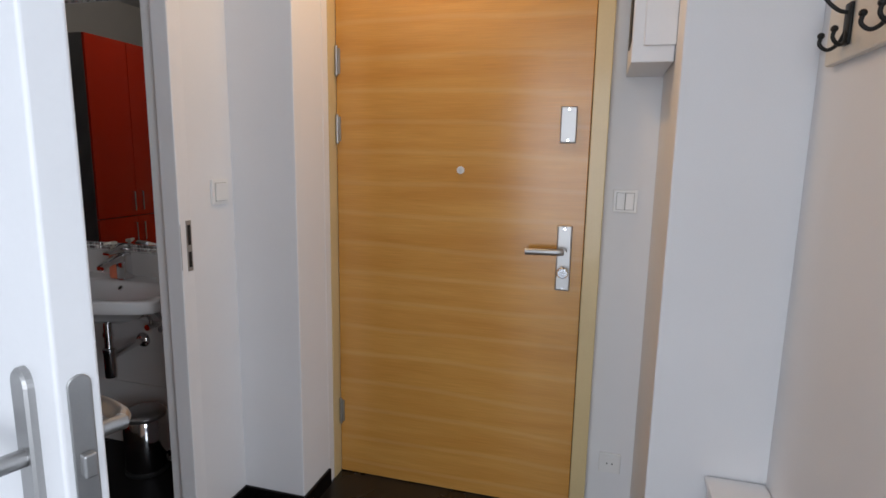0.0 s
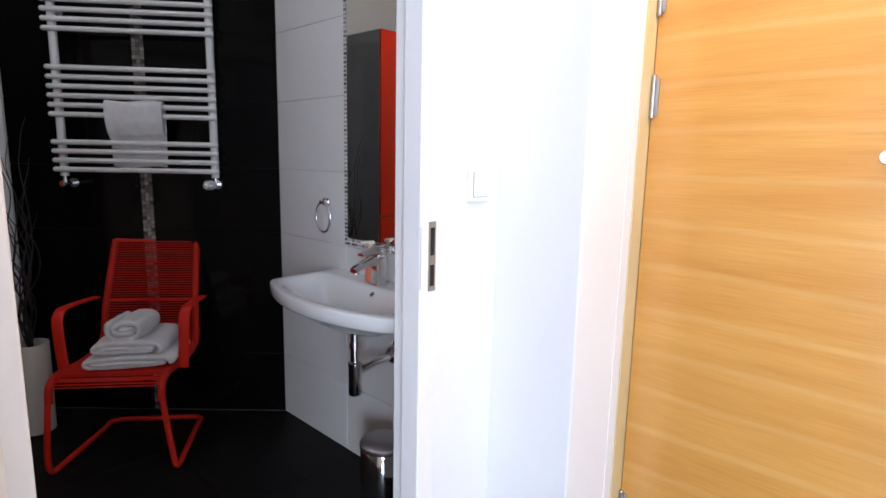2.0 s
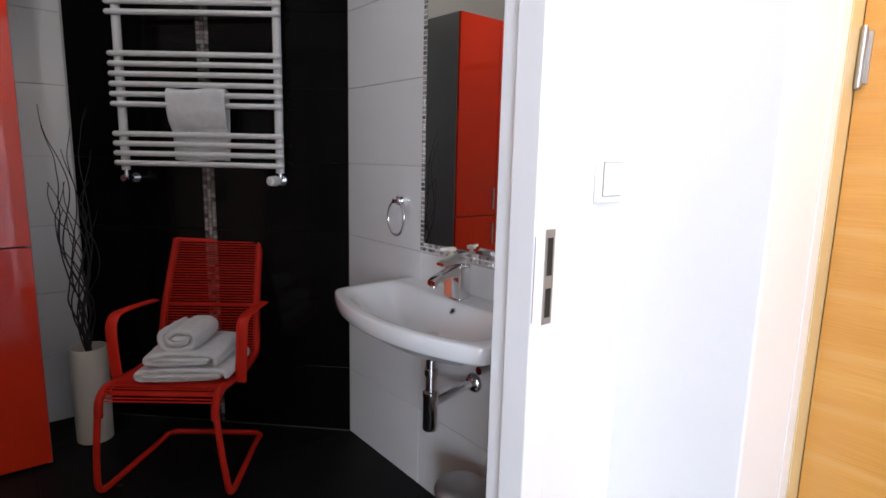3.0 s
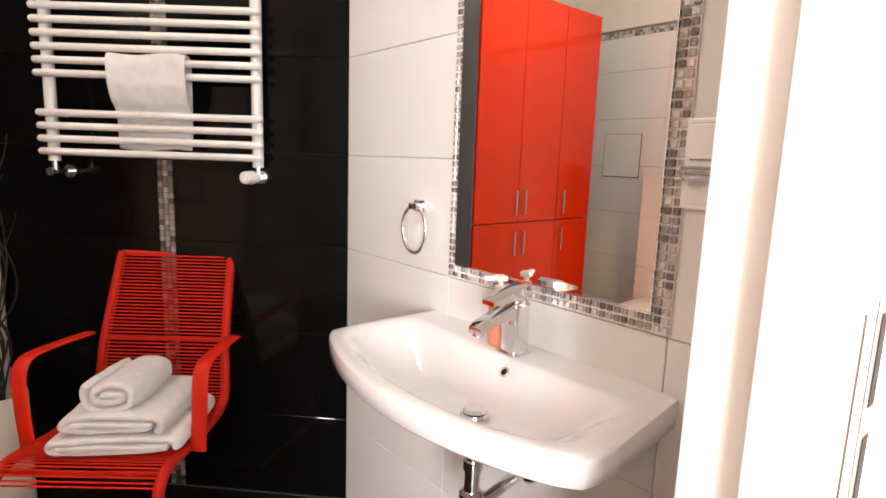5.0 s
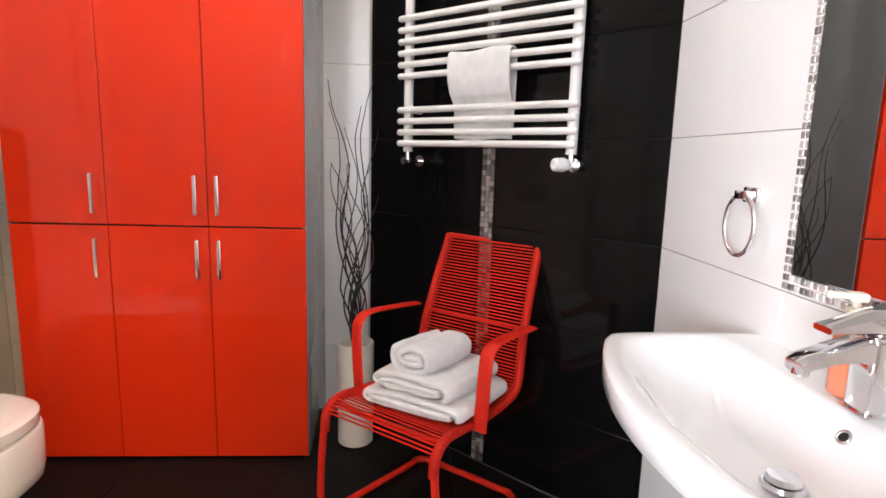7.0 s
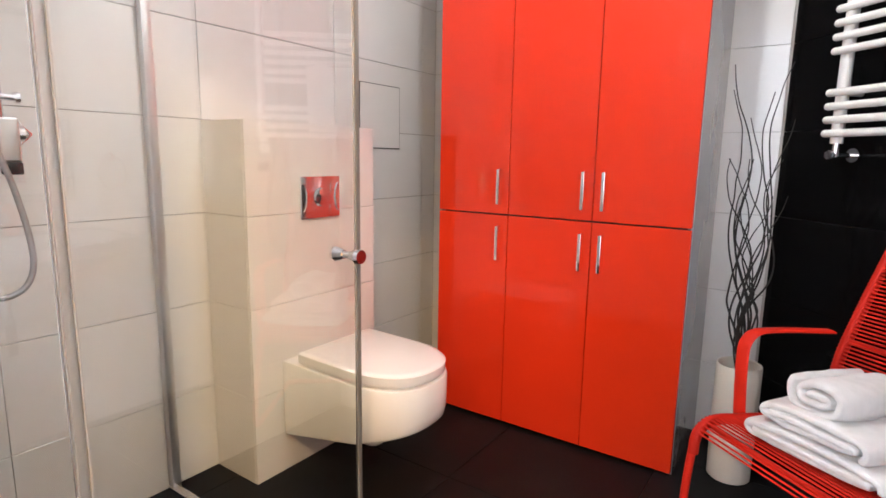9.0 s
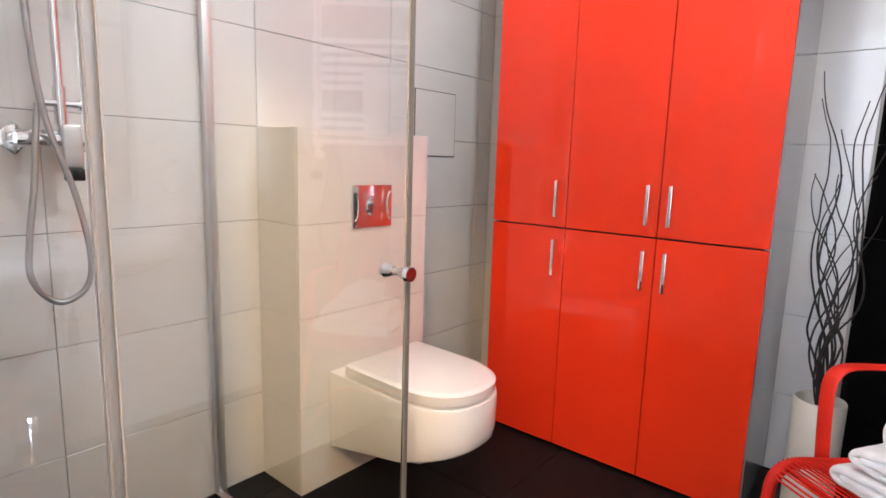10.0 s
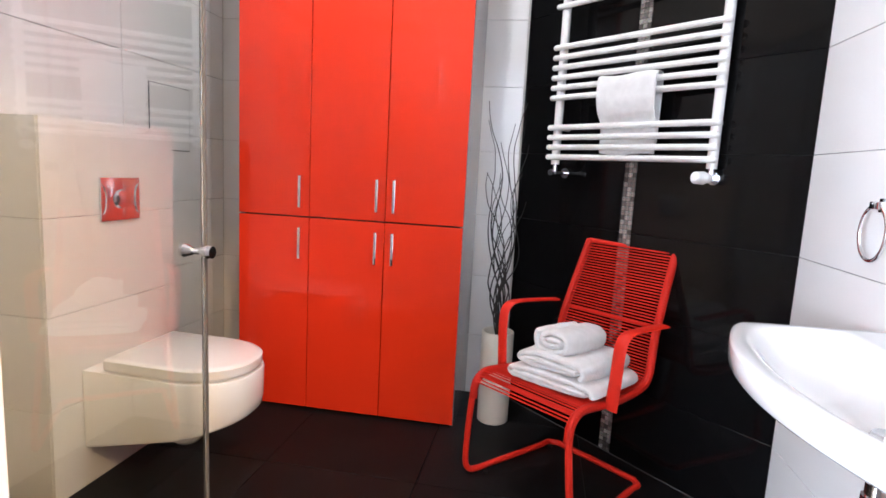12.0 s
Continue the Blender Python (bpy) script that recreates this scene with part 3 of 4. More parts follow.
def tap():
    t = thing("basin_mixer_tap", pose(-1.224, MY - 0.07, 0.811), "chrome single lever mixer tap on the washbasin", "tap")
    bm = box(B(), -0.022, 0.022, -0.024, 0.024, 0.0, 0.115, 0.008, 3)
    box(bm, -0.026, 0.026, -0.028, 0.028, 0, 0.006, 0.002)
    part("body", bm, CHROME, t, smooth=40)
    bm = B()
    rings = []
    for y, z, w, h in ((0.0, 0.092, 0.021, 0.022), (-0.035, 0.094, 0.02, 0.016), (-0.07, 0.087, 0.0195, 0.012), (-0.105, 0.076, 0.019, 0.011), (-0.118, 0.068, 0.018, 0.008)):
        rings.append([(w * sx, y, z + h * sz) for sx, sz in ((-1, -0.7), (-0.7, -1), (0.7, -1), (1, -0.7), (1, 0.7), (0.7, 1), (-0.7, 1), (-1, 0.7))])
    loft(bm, rings)
    rod(bm, (0, -0.106, 0.072), (0, -0.109, 0.056), 0.011, 14)
    part("spout", bm, CHROME, t, smooth=35)
    bm = B()
    rings = []
    for y, z, w, h in ((0.024, 0.131, 0.019, 0.018), (0.012, 0.134, 0.022, 0.021), (-0.018, 0.133, 0.022, 0.015), (-0.05, 0.128, 0.02, 0.009), (-0.085, 0.122, 0.017, 0.0045)):
        rings.append([(w * sx, y, z + h * sz) for sx, sz in ((-1, -0.7), (-0.7, -1), (0.7, -1), (1, -0.7), (1, 0.7), (0.7, 1), (-0.7, 1), (-1, 0.7))])
    loft(bm, rings)
    rod(bm, (0, 0.0, 0.113), (0, 0, 0.13), 0.016, 18)
    part("lever", bm, CHROME, t, smooth=35)


tap()


def soap_bottle():
    t = thing("soap_dispenser", pose(-1.283, MY - 0.06, 0.812), "orange liquid soap bottle with a cream pump", "soap dispenser")
    rings = []
    for z, sx, sy in ((0, 0.024, 0.017), (0.004, 0.027, 0.02), (0.085, 0.027, 0.02), (0.1, 0.022, 0.016), (0.106, 0.011, 0.011), (0.114, 0.011, 0.011)):
        rings.append([(sx * math.cos(a), sy * math.sin(a), z) for a in (2 * math.pi * k / 24 for k in range(24))])
    part("bottle", loft(B(), rings), SOAP, t, smooth=50)
    bm = lathe(B(), [(0, 0.113), (0.012, 0.113), (0.013, 0.128), (0.006, 0.13), (0.006, 0.14), (0, 0.14)], 20)
    box(bm, -0.012, 0.012, -0.012, 0.012, 0.139, 0.152, 0.003)
    box(bm, -0.006, 0.006, -0.04, -0.01, 0.142, 0.151, 0.002)
    part("pump", bm, PUMP, t, smooth=40, m=pose(0, 0, 0.006, 0, 0, -20))


soap_bottle()


def basin_trap():
    t = thing("basin_trap", pose(-1.2, MY, 0), "chrome bottle trap under the washbasin", "drain trap")
    y = -0.2
    bm = B()
    rod(bm, (0, y, 0.49), (0, y, 0.675), 0.016, 20)
    rod(bm, (0, y, 0.6), (0, y, 0.62), 0.02, 20)
    part("tailpipe", bm, CHROME, t, smooth=40)
    bm = lathe(B(), [(0, 0.425), (0.022, 0.425), (0.024, 0.43), (0.024, 0.53), (0.0255, 0.535), (0.0255, 0.548), (0.02, 0.552), (0, 0.552)], 24, (0, y, 0))
    part("bottle", bm, CHROME, t, smooth=40)
    bm = B()
    tube(bm, smooth_path([(0, y, 0.51), (-0.004, y + 0.05, 0.512), (-0.012, y + 0.12, 0.518), (-0.02, -0.001, 0.52)], 4), 0.014, 16)
    part("outlet_pipe", bm, CHROME, t, smooth=50)
    bm = lathe(B(), [(0, 0), (0.035, 0), (0.033, 0.01), (0.018, 0.022), (0, 0.022)], 28)
    part("rosette", bm, CHROME, t, smooth=40, m=pose(-0.02, 0, 0.52, 90, 0, 0))
    for dx in (0.06, 0.13):
        bm = B()
        rod(bm, (dx, 0, 0.6), (dx, -0.04, 0.6), 0.011, 14)
        rod(bm, (dx, -0.034, 0.59), (dx, -0.034, 0.63), 0.008, 12)
        rod(bm, (dx, -0.04, 0.6), (dx, -0.06, 0.6), 0.014, 8)
        part("angle_valve", bm, CHROME, t, smooth=40)
        part("supply_hose", tube(B(), smooth_path([(dx, -0.034, 0.625), (dx * 0.8, -0.06, 0.68), (dx * 0.5, -0.075, 0.72)], 5), 0.006, 8), STEEL, t, smooth=60)


basin_trap()


def pedal_bin():
    t = thing("pedal_bin", pose(-1.1, 3.225, 0, 0, 0, 60), "brushed steel pedal bin under the washbasin", "bin")
    part("body", lathe(B(), [(0, 0.012), (0.08, 0.012), (0.083, 0.016), (0.083, 0.237), (0.08, 0.242), (0, 0.242)], 40), CHROME, t, smooth=40)
    part("lid", lathe(B(), [(0, 0.244), (0.084, 0.244), (0.086, 0.248), (0.085, 0.26), (0.075, 0.27), (0.04, 0.276), (0.0, 0.277)], 40), STEEL, t, smooth=40)
    part("base_ring", lathe(B(), [(0, 0), (0.086, 0), (0.087, 0.012), (0.082, 0.016), (0, 0.016)], 40), BLACK_AND_HOLE_SHADE, t, "black plastic base", 40)
    part("pedal", box(B(), 0.08, 0.125, -0.02, 0.02, 0.006, 0.014, 0.003), STEEL, t)


pedal_bin()


def towel_ring():
    t = thing("towel_ring", pose(-1.65, MY, 1.088), "chrome towel ring on the white tiles", "towel ring")
    bm = box(B(), -0.022, 0.022, -0.012, 0, -0.015, 0.018, 0.003)
    box(bm, -0.018, 0.018, -0.034, -0.01, -0.008, 0.01, 0.003)
    part("bracket", bm, CHROME, t, smooth=40)
    pts = [(0.052 * math.sin(a), -0.026, -0.062 + 0.064 * math.cos(a)) for a in (2 * math.pi * k / 48 for k in range(49))]
    part("ring", tube(B(), pts, 0.0048, 10), CHROME, t, smooth=60)


towel_ring()


# the mirror and its mosaic border: local origin at the outer lower corner, x along the wall
MX0, MX1, MZ0, MZ1, MB = -1.521, -0.918, 0.92, 1.985, 0.036
mirror = thing("wall_mirror", pose(0, 0, 0), "large wall mirror bordered with small glass mosaic", "mirror")
mw = (MX1 - MX0) / 2 - MB
part("pane", box(B(), -mw, mw, -0.005, 0.004, MZ0 + MB, MZ1 - MB, 0.0012), MIRROR, mirror, m=pose((MX0 + MX1) / 2, MY - 0.0115, 0, 0, 0, 0.7))
part("border_bed", box(B(), MX0, MX1, MY - 0.005, MY + 0.002, MZ0, MZ1), MOSAIC_BED, mirror)
bm = B()
for x0, x1, z0, z1 in ((MX0 + MB - 0.003, MX0 + MB, MZ0 + MB - 0.003, MZ1 - MB), (MX1 - MB, MX1 - MB + 0.003, MZ0 + MB - 0.003, MZ1 - MB), (MX0 + MB, MX1 - MB, MZ0 + MB - 0.003, MZ0 + MB)):
    box(bm, x0, x1, MY - 0.0165, MY - 0.004, z0, z1, 0.001)
part("trim", bm, CHROME, mirror, "thin silver edge")


# the tall red cabinet
def tall_cabinet():
    x0, y0, y1, h = -2.512, 1.267, 2.286, 2.1
    t = thing("tall_cabinet", pose(0, 0, 0), "tall cabinet with six glossy red doors and grey sides", "cabinet")
    part("side_panel", box(B(), WX + 0.003, x0 - 0.02, y1 - 0.018, y1, 0.0, h, 0.001), GREY_PANEL, t, "glossy grey side panel")
    part("side_panel", box(B(), WX + 0.003, x0 - 0.02, y0, y0 + 0.018, 0.0, h, 0.001), GREY_PANEL, t, "glossy grey side panel")
    # carcass coloured near-black so the gaps between the doors look shaded
    part("body", box(B(), WX + 0.003, x0 - 0.024, y0 + 0.019, y1 - 0.019, 0.012, h - 0.002), DARK_GROUT_AND_SHADE, t)
    ys = (y0, 1.602, 1.946, y1)
    for a, b, hy in ((ys[0], ys[1], ys[1] - 0.035), (ys[1], ys[2], ys[2] - 0.033), (ys[2], ys[3], ys[2] + 0.042)):
        for z0, z1, hz in ((0.012, 0.8835, 0.70), (0.8895, h, 0.925)):
            d = part("door", box(B(), x0 - 0.018, x0, a + 0.002, b - 0.002, z0, z1, 0.0012), RED_GLOSS, t)
            bm = box(B(), x0 + 0.02, x0 + 0.031, hy - 0.006, hy + 0.006, hz + 0.004, hz + 0.141, 0.0015)
            for zz in (hz + 0.006, hz + 0.139):
                box(bm, x0 - 0.001, x0 + 0.021, hy - 0.003, hy + 0.003, zz - 0.003, zz + 0.003)
            part("handle", bm, CHROME, d, smooth=30)
    return t


tall_cabinet()
hk = thing("wall_ring", pose(-2.6, 1.259, 0.88), "small chrome ring on the side of the cabinet", "ring")
part("ring", tube(B(), [(0.028 * math.cos(a), -0.012, 0.028 * math.sin(a)) for a in (2 * math.pi * k / 32 for k in range(33))], 0.004, 8), CHROME, hk, smooth=60)
part("knob", rod(B(), (0, 0.008, 0.026), (0, -0.016, 0.026), 0.007, 12), CHROME, hk, smooth=40)


# the boxed-in cistern, its flush plate, the toilet
BX0, BX1, BY, BZ = -2.218, -1.628, 1.154, 1.214
cistern = setting("cistern_box", box(B(), BX0 + T, BX1 - T, SY - 0.005, BY - T, 0, BZ - T), GROUT, "boxed-in cistern clad with large white tiles", "wall")
fp = thing("flush_plate", pose(-1.932, BY, 0.963), "square mirror-chrome flush plate with a round button", "flush plate")
part("plate", box(B(), -0.092, 0.092, -0.0, 0.008, -0.074, 0.074, 0.004, 3), CHROME, fp, smooth=40)
bm = lathe(B(), [(0, 0.007), (0.032, 0.007), (0.034, 0.01), (0.03, 0.016), (0.015, 0.02), (0, 0.021)], 32)
part("button", bm, CHROME, fp, smooth=40, m=pose(0, 0, 0, -90, 0, 0))
for s in (-1, 1):
    pts = [(s * (0.085 - 0.018 * math.cos(a)), 0.0085, 0.05 * math.sin(a)) for a in (math.pi * (k / 12 - 0.5) for k in range(13))]
    part("rib", tube(B(), pts, 0.003, 8), CHROME, fp, smooth=60)


def toilet():
    t = thing("wall_hung_toilet", pose(-1.93, BY, 0), "white wall-hung toilet with the lid closed", "toilet")

    def ring(hw, depth, z, y0=0.002, n=28, square=0.62):
        pts = [(-hw, y0, z)]
        for k in range(n + 1):
            a = math.pi * (1 - k / n)
            ca, sa = math.cos(a), math.sin(a)
            pts.append((hw * math.copysign(abs(ca) ** 0.85, ca), depth * square + depth * (1 - square) * sa ** 0.95, z))
        pts.append((hw, y0, z))
        return [(px, py, pz - 0.02 * py) for px, py, pz in pts]

    def under(hw, depth, lift, y0=0.002):
        return [(x, y, 0.13 + 0.25 * max(0, y - 0.05) ** 1.03 + lift) for x, y, z in ring(hw, depth, 0, y0)]
    bm = B()
    loft(bm, [under(0.15, 0.45, 0.0), under(0.168, 0.488, 0.001), under(0.177, 0.505, 0.006), under(0.181, 0.513, 0.016), ring(0.183, 0.519, 0.3), ring(0.183, 0.52, 0.4), ring(0.181, 0.517, 0.407), ring(0.175, 0.508, 0.408)])
    part("bowl", bm, CERAMIC, t, smooth=38)
    bm = B()
    loft(bm, [ring(0.17, 0.503, 0.41, 0.075), ring(0.173, 0.508, 0.412, 0.075), ring(0.173, 0.509, 0.415, 0.075), ring(0.17, 0.504, 0.416, 0.075)])
    part("seat", bm, CERAMIC, t, smooth=38)
    bm = B()
    loft(bm, [ring(0.175, 0.51, 0.4172, 0.075), ring(0.177, 0.514, 0.419, 0.075), ring(0.177, 0.515, 0.447, 0.075), ring(0.172, 0.507, 0.452, 0.077), ring(0.16, 0.49, 0.455, 0.085)])
    part("lid", bm, CERAMIC, t, smooth=38)
    part("outlet", ball(B(), (0.01, 0.25, 0.17), 0.055, 1.0, 1.35, 1.25, 24, 16), CERAMIC, t, smooth=40)
    for dx in (-0.07, 0.07):
        part("lid_hinge", rod(B(), (dx - 0.02, 0.062, 0.422), (dx + 0.02, 0.062, 0.422), 0.012, 14), CHROME, t, smooth=40)


toilet()
hatch = thing("access_hatch", pose(-2.512, SY, 1.287), "square tiled access hatch in the wall with thin dark joints", "hatch")
part("door", box(B(), -0.133, 0.133, 0.0, 0.005, -0.139, 0.139, 0.001), WHITE_TILE, hatch)
bm = B()
for x0, x1, z0, z1 in ((-0.136, 0.136, 0.139, 0.142), (-0.136, 0.136, -0.143, -0.139), (-0.136, -0.133, -0.139, 0.139), (0.133, 0.136, -0.139, 0.139)):
    box(bm, x0, x1, 0.0, 0.0035, z0, z1)
part("joint", bm, BLACK_AND_HOLE_SHADE, hatch, "dark joint")


# the shower
def shower():
    t = thing("shower_enclosure", pose(0, 0, 0), "clear glass corner shower enclosure with chrome profiles", "shower")
    gy, gx, h = 1.8, -1.447, 1.95
    panes = (("fixed_pane", box(B(), -0.861, -0.672, gy - 0.003, gy + 0.003, 0.03, h)), ("door_pane", box(B(), gx + 0.012, -0.882, gy - 0.003, gy + 0.003, 0.03, h)), ("side_pane", box(B(), gx - 0.003, gx + 0.003, SY + 0.02, gy - 0.012, 0.03, h)))
    door = None
    for n, bm in panes:
        p = part(n, bm, GLASS, t)
        p.visible_shadow = False
        door = p if n == "door_pane" else door
    strip = part("strip", box(B(), -0.8785, -0.8645, gy - 0.006, gy + 0.006, 0.015, h, 0.002), FROST, t, "frosted plastic strip", smooth=40)
    strip.visible_shadow = False
    for x0, x1 in ((-0.8825, -0.879), (-0.864, -0.8615)):
        part("strip_edge", box(B(), x0, x1, gy - 0.0065, gy + 0.0065, 0.0, h + 0.02, 0.001), GREY_STRIP, t, "grey plastic strip edge", smooth=40)
    for x0, x1, y0, y1 in ((gx - 0.026, gx + 0.007, SY, SY + 0.028), (-0.672, -0.65, gy - 0.014, gy + 0.014)):
        part("profile", box(B(), x0, x1, y0, y1, 0.0, h + 0.02, 0.003), ALU, t, smooth=40)
    part("seal", box(B(), gx - 0.002, gx + 0.011, gy - 0.006, gy + 0.006, 0.015, h, 0.002), SEAL_AND_SHADOW_LINE, t, "grey plastic seal", smooth=40)
    for nm, z0, z1 in (("top_rail", h, h + 0.03), ("floor_rail", 0.0, 0.014)):
        bm = box(B(), gx - 0.012, -0.66, gy - 0.012, gy + 0.012, z0, z1, 0.003)
        box(bm, gx - 0.012, gx + 0.012, SY, gy - 0.013, z0, z1, 0.003)
        part(nm, bm, CHROME, t)
    bm = B()
    for s in (-1, 1):
        rod(bm, (-1.412, gy, 0.897), (-1.412, gy + s * 0.03, 0.897), 0.008, 16)
        rod(bm, (-1.412, gy + s * 0.012, 0.897), (-1.412, gy + s * 0.032, 0.897), 0.01, 20, 0.017)
        rod(bm, (-1.412, gy + s * 0.032, 0.897), (-1.412, gy + s * 0.042, 0.897), 0.017, 20, 0.015)
    part("knob", bm, CHROME, door, "chrome door knob", 40)


shower()


def shower_set():
    t = thing("shower_mixer", pose(-1.025, SY, 0), "chrome shower mixer with riser bar and looping hose", "shower mixer")
    bm = B()
    rod(bm, (-0.09, 0.05, 1.15), (0.055, 0.05, 1.15), 0.02, 22)
    box(bm, -0.06, 0.03, 0.03, 0.066, 1.135, 1.172, 0.006)
    part("mixer_body", bm, CHROME, t, smooth=40)
    for x in (-0.085, 0.05):
        bm = rod(B(), (x, 0, 1.15), (x, 0.05, 1.15), 0.013, 16)
        plate = box(B(), -0.03, 0.03, 0, 0.014, -0.03, 0.03, 0.005)
        part("union", bm, CHROME, t, smooth=40)
        part("rosette", plate, CHROME, t, "square chrome wall rosette", 40, pose(x, 0, 1.15, 0, 45, 0))
    paddle = part("lever", box(B(), -0.076, -0.032, 0.066, 0.08, 1.08, 1.188, 0.006, 3), ALU, t, "flat satin lever", 40)
    part("grip", box(B(), -0.076, -0.032, 0.065, 0.081, 1.05, 1.08, 0.004), DARK_METAL, paddle, "dark grip")
    bm = B()
    rod(bm, (-0.036, 0.065, 1.17), (-0.036, 0.065, 2.05), 0.0105, 18)
    rod(bm, (-0.036, 0.065, 1.185), (-0.036, 0.065, 1.275), 0.0145, 18)
    rod(bm, (-0.036, 0.0, 2.0), (-0.036, 0.065, 2.0), 0.012, 16)
    part("riser_bar", bm, CHROME, t, smooth=40)
    bm = B()
    rod(bm, (-0.078, 0.068, 1.235), (0.004, 0.068, 1.235), 0.009, 14)
    rod(bm, (-0.084, 0.068, 1.235), (-0.074, 0.068, 1.235), 0.014, 16)
    rod(bm, (0.0, 0.068, 1.235), (0.01, 0.068, 1.235), 0.011, 16)
    part("diverter", bm, CHROME, t, smooth=40)
    pts = smooth_path([(0.012, 0.075, 1.23), (0.024, 0.085, 1.15), (0.034, 0.09, 1.05), (0.055, 0.1, 0.92), (0.058, 0.1, 0.82), (0.01, 0.1, 0.757), (-0.05, 0.1, 0.78), (-0.068, 0.1, 0.86), (-0.045, 0.095, 1.02), (0.003, 0.09, 1.2), (0.022, 0.085, 1.4), (0.03, 0.09, 1.65), (0.02, 0.1, 1.9)], 10)
    fine = []
    for i in range(len(pts) - 1):
        fine += [pts[i].lerp(pts[i + 1], k / 3) for k in range(3)]
    part("hose", tube(B(), fine, 0.0075, 10), STEEL, t, smooth=60)
    bm = B()
    rod(bm, (0.02, 0.06, 1.9), (0.03, 0.14, 1.98), 0.014, 16, 0.02)
    rod(bm, (0.028, 0.135, 1.97), (0.035, 0.15, 1.945), 0.05, 28, 0.052)
    part("hand_shower", bm, CHROME, t, smooth=40)


shower_set()


# the towel radiator on the black wall, local frame as the wall's
RAIL = BLACK @ pose(0.275, 0.047, 0, 0, 0, 4.4)
PITCH = 0.0406


def radiator():
    t = thing("towel_radiator", RAIL, "white enamelled ladder towel radiator on the black wall", "radiator")
    for x in (0.014, 0.68):
        part("post", rod(B(), (x, -0.02, 1.17), (x, -0.02, 2.07), 0.0175, 20), ENAMEL, t, smooth=40)
    bm = rod(B(), (0.0, 0, 0), (0.705, 0, 0), 0.0115, 16)
    ball(bm, (0.705, 0, 0), 0.0115, u=12, v=8)
    ball(bm, (0.0, 0, 0), 0.0115, u=12, v=8)
    me = mesh_of("bar", bm, ENAMEL, 50)
    for k in (0, 1, 2, 3, 6, 7, 8, 9, 10, 11, 15, 16, 17, 18, 19, 20):
        o = new("bar", me)
        o.parent = t
        o.location = (0, 0.0, 1.2 + PITCH * k)
    for x in (0.014, 0.68):
        for z in (1.2 + PITCH * 3, 1.2 + PITCH * 17):
            part("bracket", rod(B(), (x, -0.02, z), (x, -0.045 - 0.07 * x, z), 0.01, 14), ENAMEL, t, smooth=40)
    bm = B()
    rod(bm, (0.68, -0.02, 1.175), (0.68, -0.02, 1.13), 0.009, 14)
    rod(bm, (0.68, -0.09, 1.135), (0.68, -0.0, 1.135), 0.008, 14)
    rod(bm, (0.68, -0.0, 1.135), (0.68, 0.008, 1.135), 0.014, 6)
    rod(bm, (0.68, -0.094, 1.135), (0.68, -0.088, 1.135), 0.022, 20)
    part("return_valve", bm, CHROME, t, smooth=40)
    bm = B()
    rod(bm, (0.014, -0.02, 1.175), (0.014, -0.02, 1.13), 0.01, 14)
    rod(bm, (0.014, -0.043, 1.138), (0.014, 0.0, 1.138), 0.011, 14)
    rod(bm, (0.014, -0.046, 1.138), (0.014, -0.04, 1.138), 0.022, 20)
    v = part("flow_valve", bm, CHROME, t, smooth=40)
    bm = B()
    rod(bm, (0.016, -0.012, 1.138), (0.024, 0.01, 1.138), 0.015, 20, 0.02)
    rod(bm, (0.024, 0.01, 1.138), (0.037, 0.04, 1.138), 0.022, 20, 0.02)
    rod(bm, (0.037, 0.04, 1.138), (0.039, 0.046, 1.138), 0.02, 20, 0.013)
    part("thermostat", bm, PLASTIC, v, "white thermostat head", 35)


radiator()


def hanging_towel():
    t = thing("hand_towel", RAIL, "white terry hand towel hung over the radiator bars", "towel")
    zb = 1.2 + PITCH * 7
    prof = [(-0.024, 1.25), (-0.024, 1.35), (-0.022, zb), (-0.014, zb + 0.017), (0.0, zb + 0.022), (0.015, zb + 0.016), (0.022, zb - 0.008), (0.024, zb - 0.05), (0.022, zb - 0.08), (0.01, zb - 0.12), (-0.012, zb - 0.15), (-0.0165, zb - 0.18), (-0.0165, zb - 0.22), (-0.0165, 1.214)]
    path = smooth_path([(0, y, z) for y, z in prof], 5)
    bm = B()
    n, rows = 20, []
    for p in path:
        row = []
        drop = zb - p.z
        for i in range(n + 1):
            u = i / n
            x = 0.222 + 0.25 * u - 0.04 * drop * (u - 0.2)
            w = 0.003 * math.sin(8 * u + 12 * p.z) * min(1, drop * 12 + 0.3) + 0.003 * noise.noise(Vector((x * 22, p.z * 22, p.y * 60)))
            if drop > 0.14:
                w *= 0.3
            row.append(bm.verts.new((x, p.y + w, p.z + 0.004 * math.sin(u * 7))))
        rows.append(row)
    for a, b in zip(rows, rows[1:]):
        for i in range(n):
            bm.faces.new((a[i], a[i + 1], b[i + 1], b[i]))
    o = part("cloth", bm, TERRY, t, smooth=80)
    s = o.modifiers.new("thickness", "SOLIDIFY")
    s.thickness, s.offset = 0.007, 0
    v = o.modifiers.new("soft", "SUBSURF")
    v.levels = v.render_levels = 1


hanging_towel()


# the red cord chair with the folded towels, facing away from the black wall
CHAIR = pose(-2.155, 2.703, 0, 0, 0, 231.5)


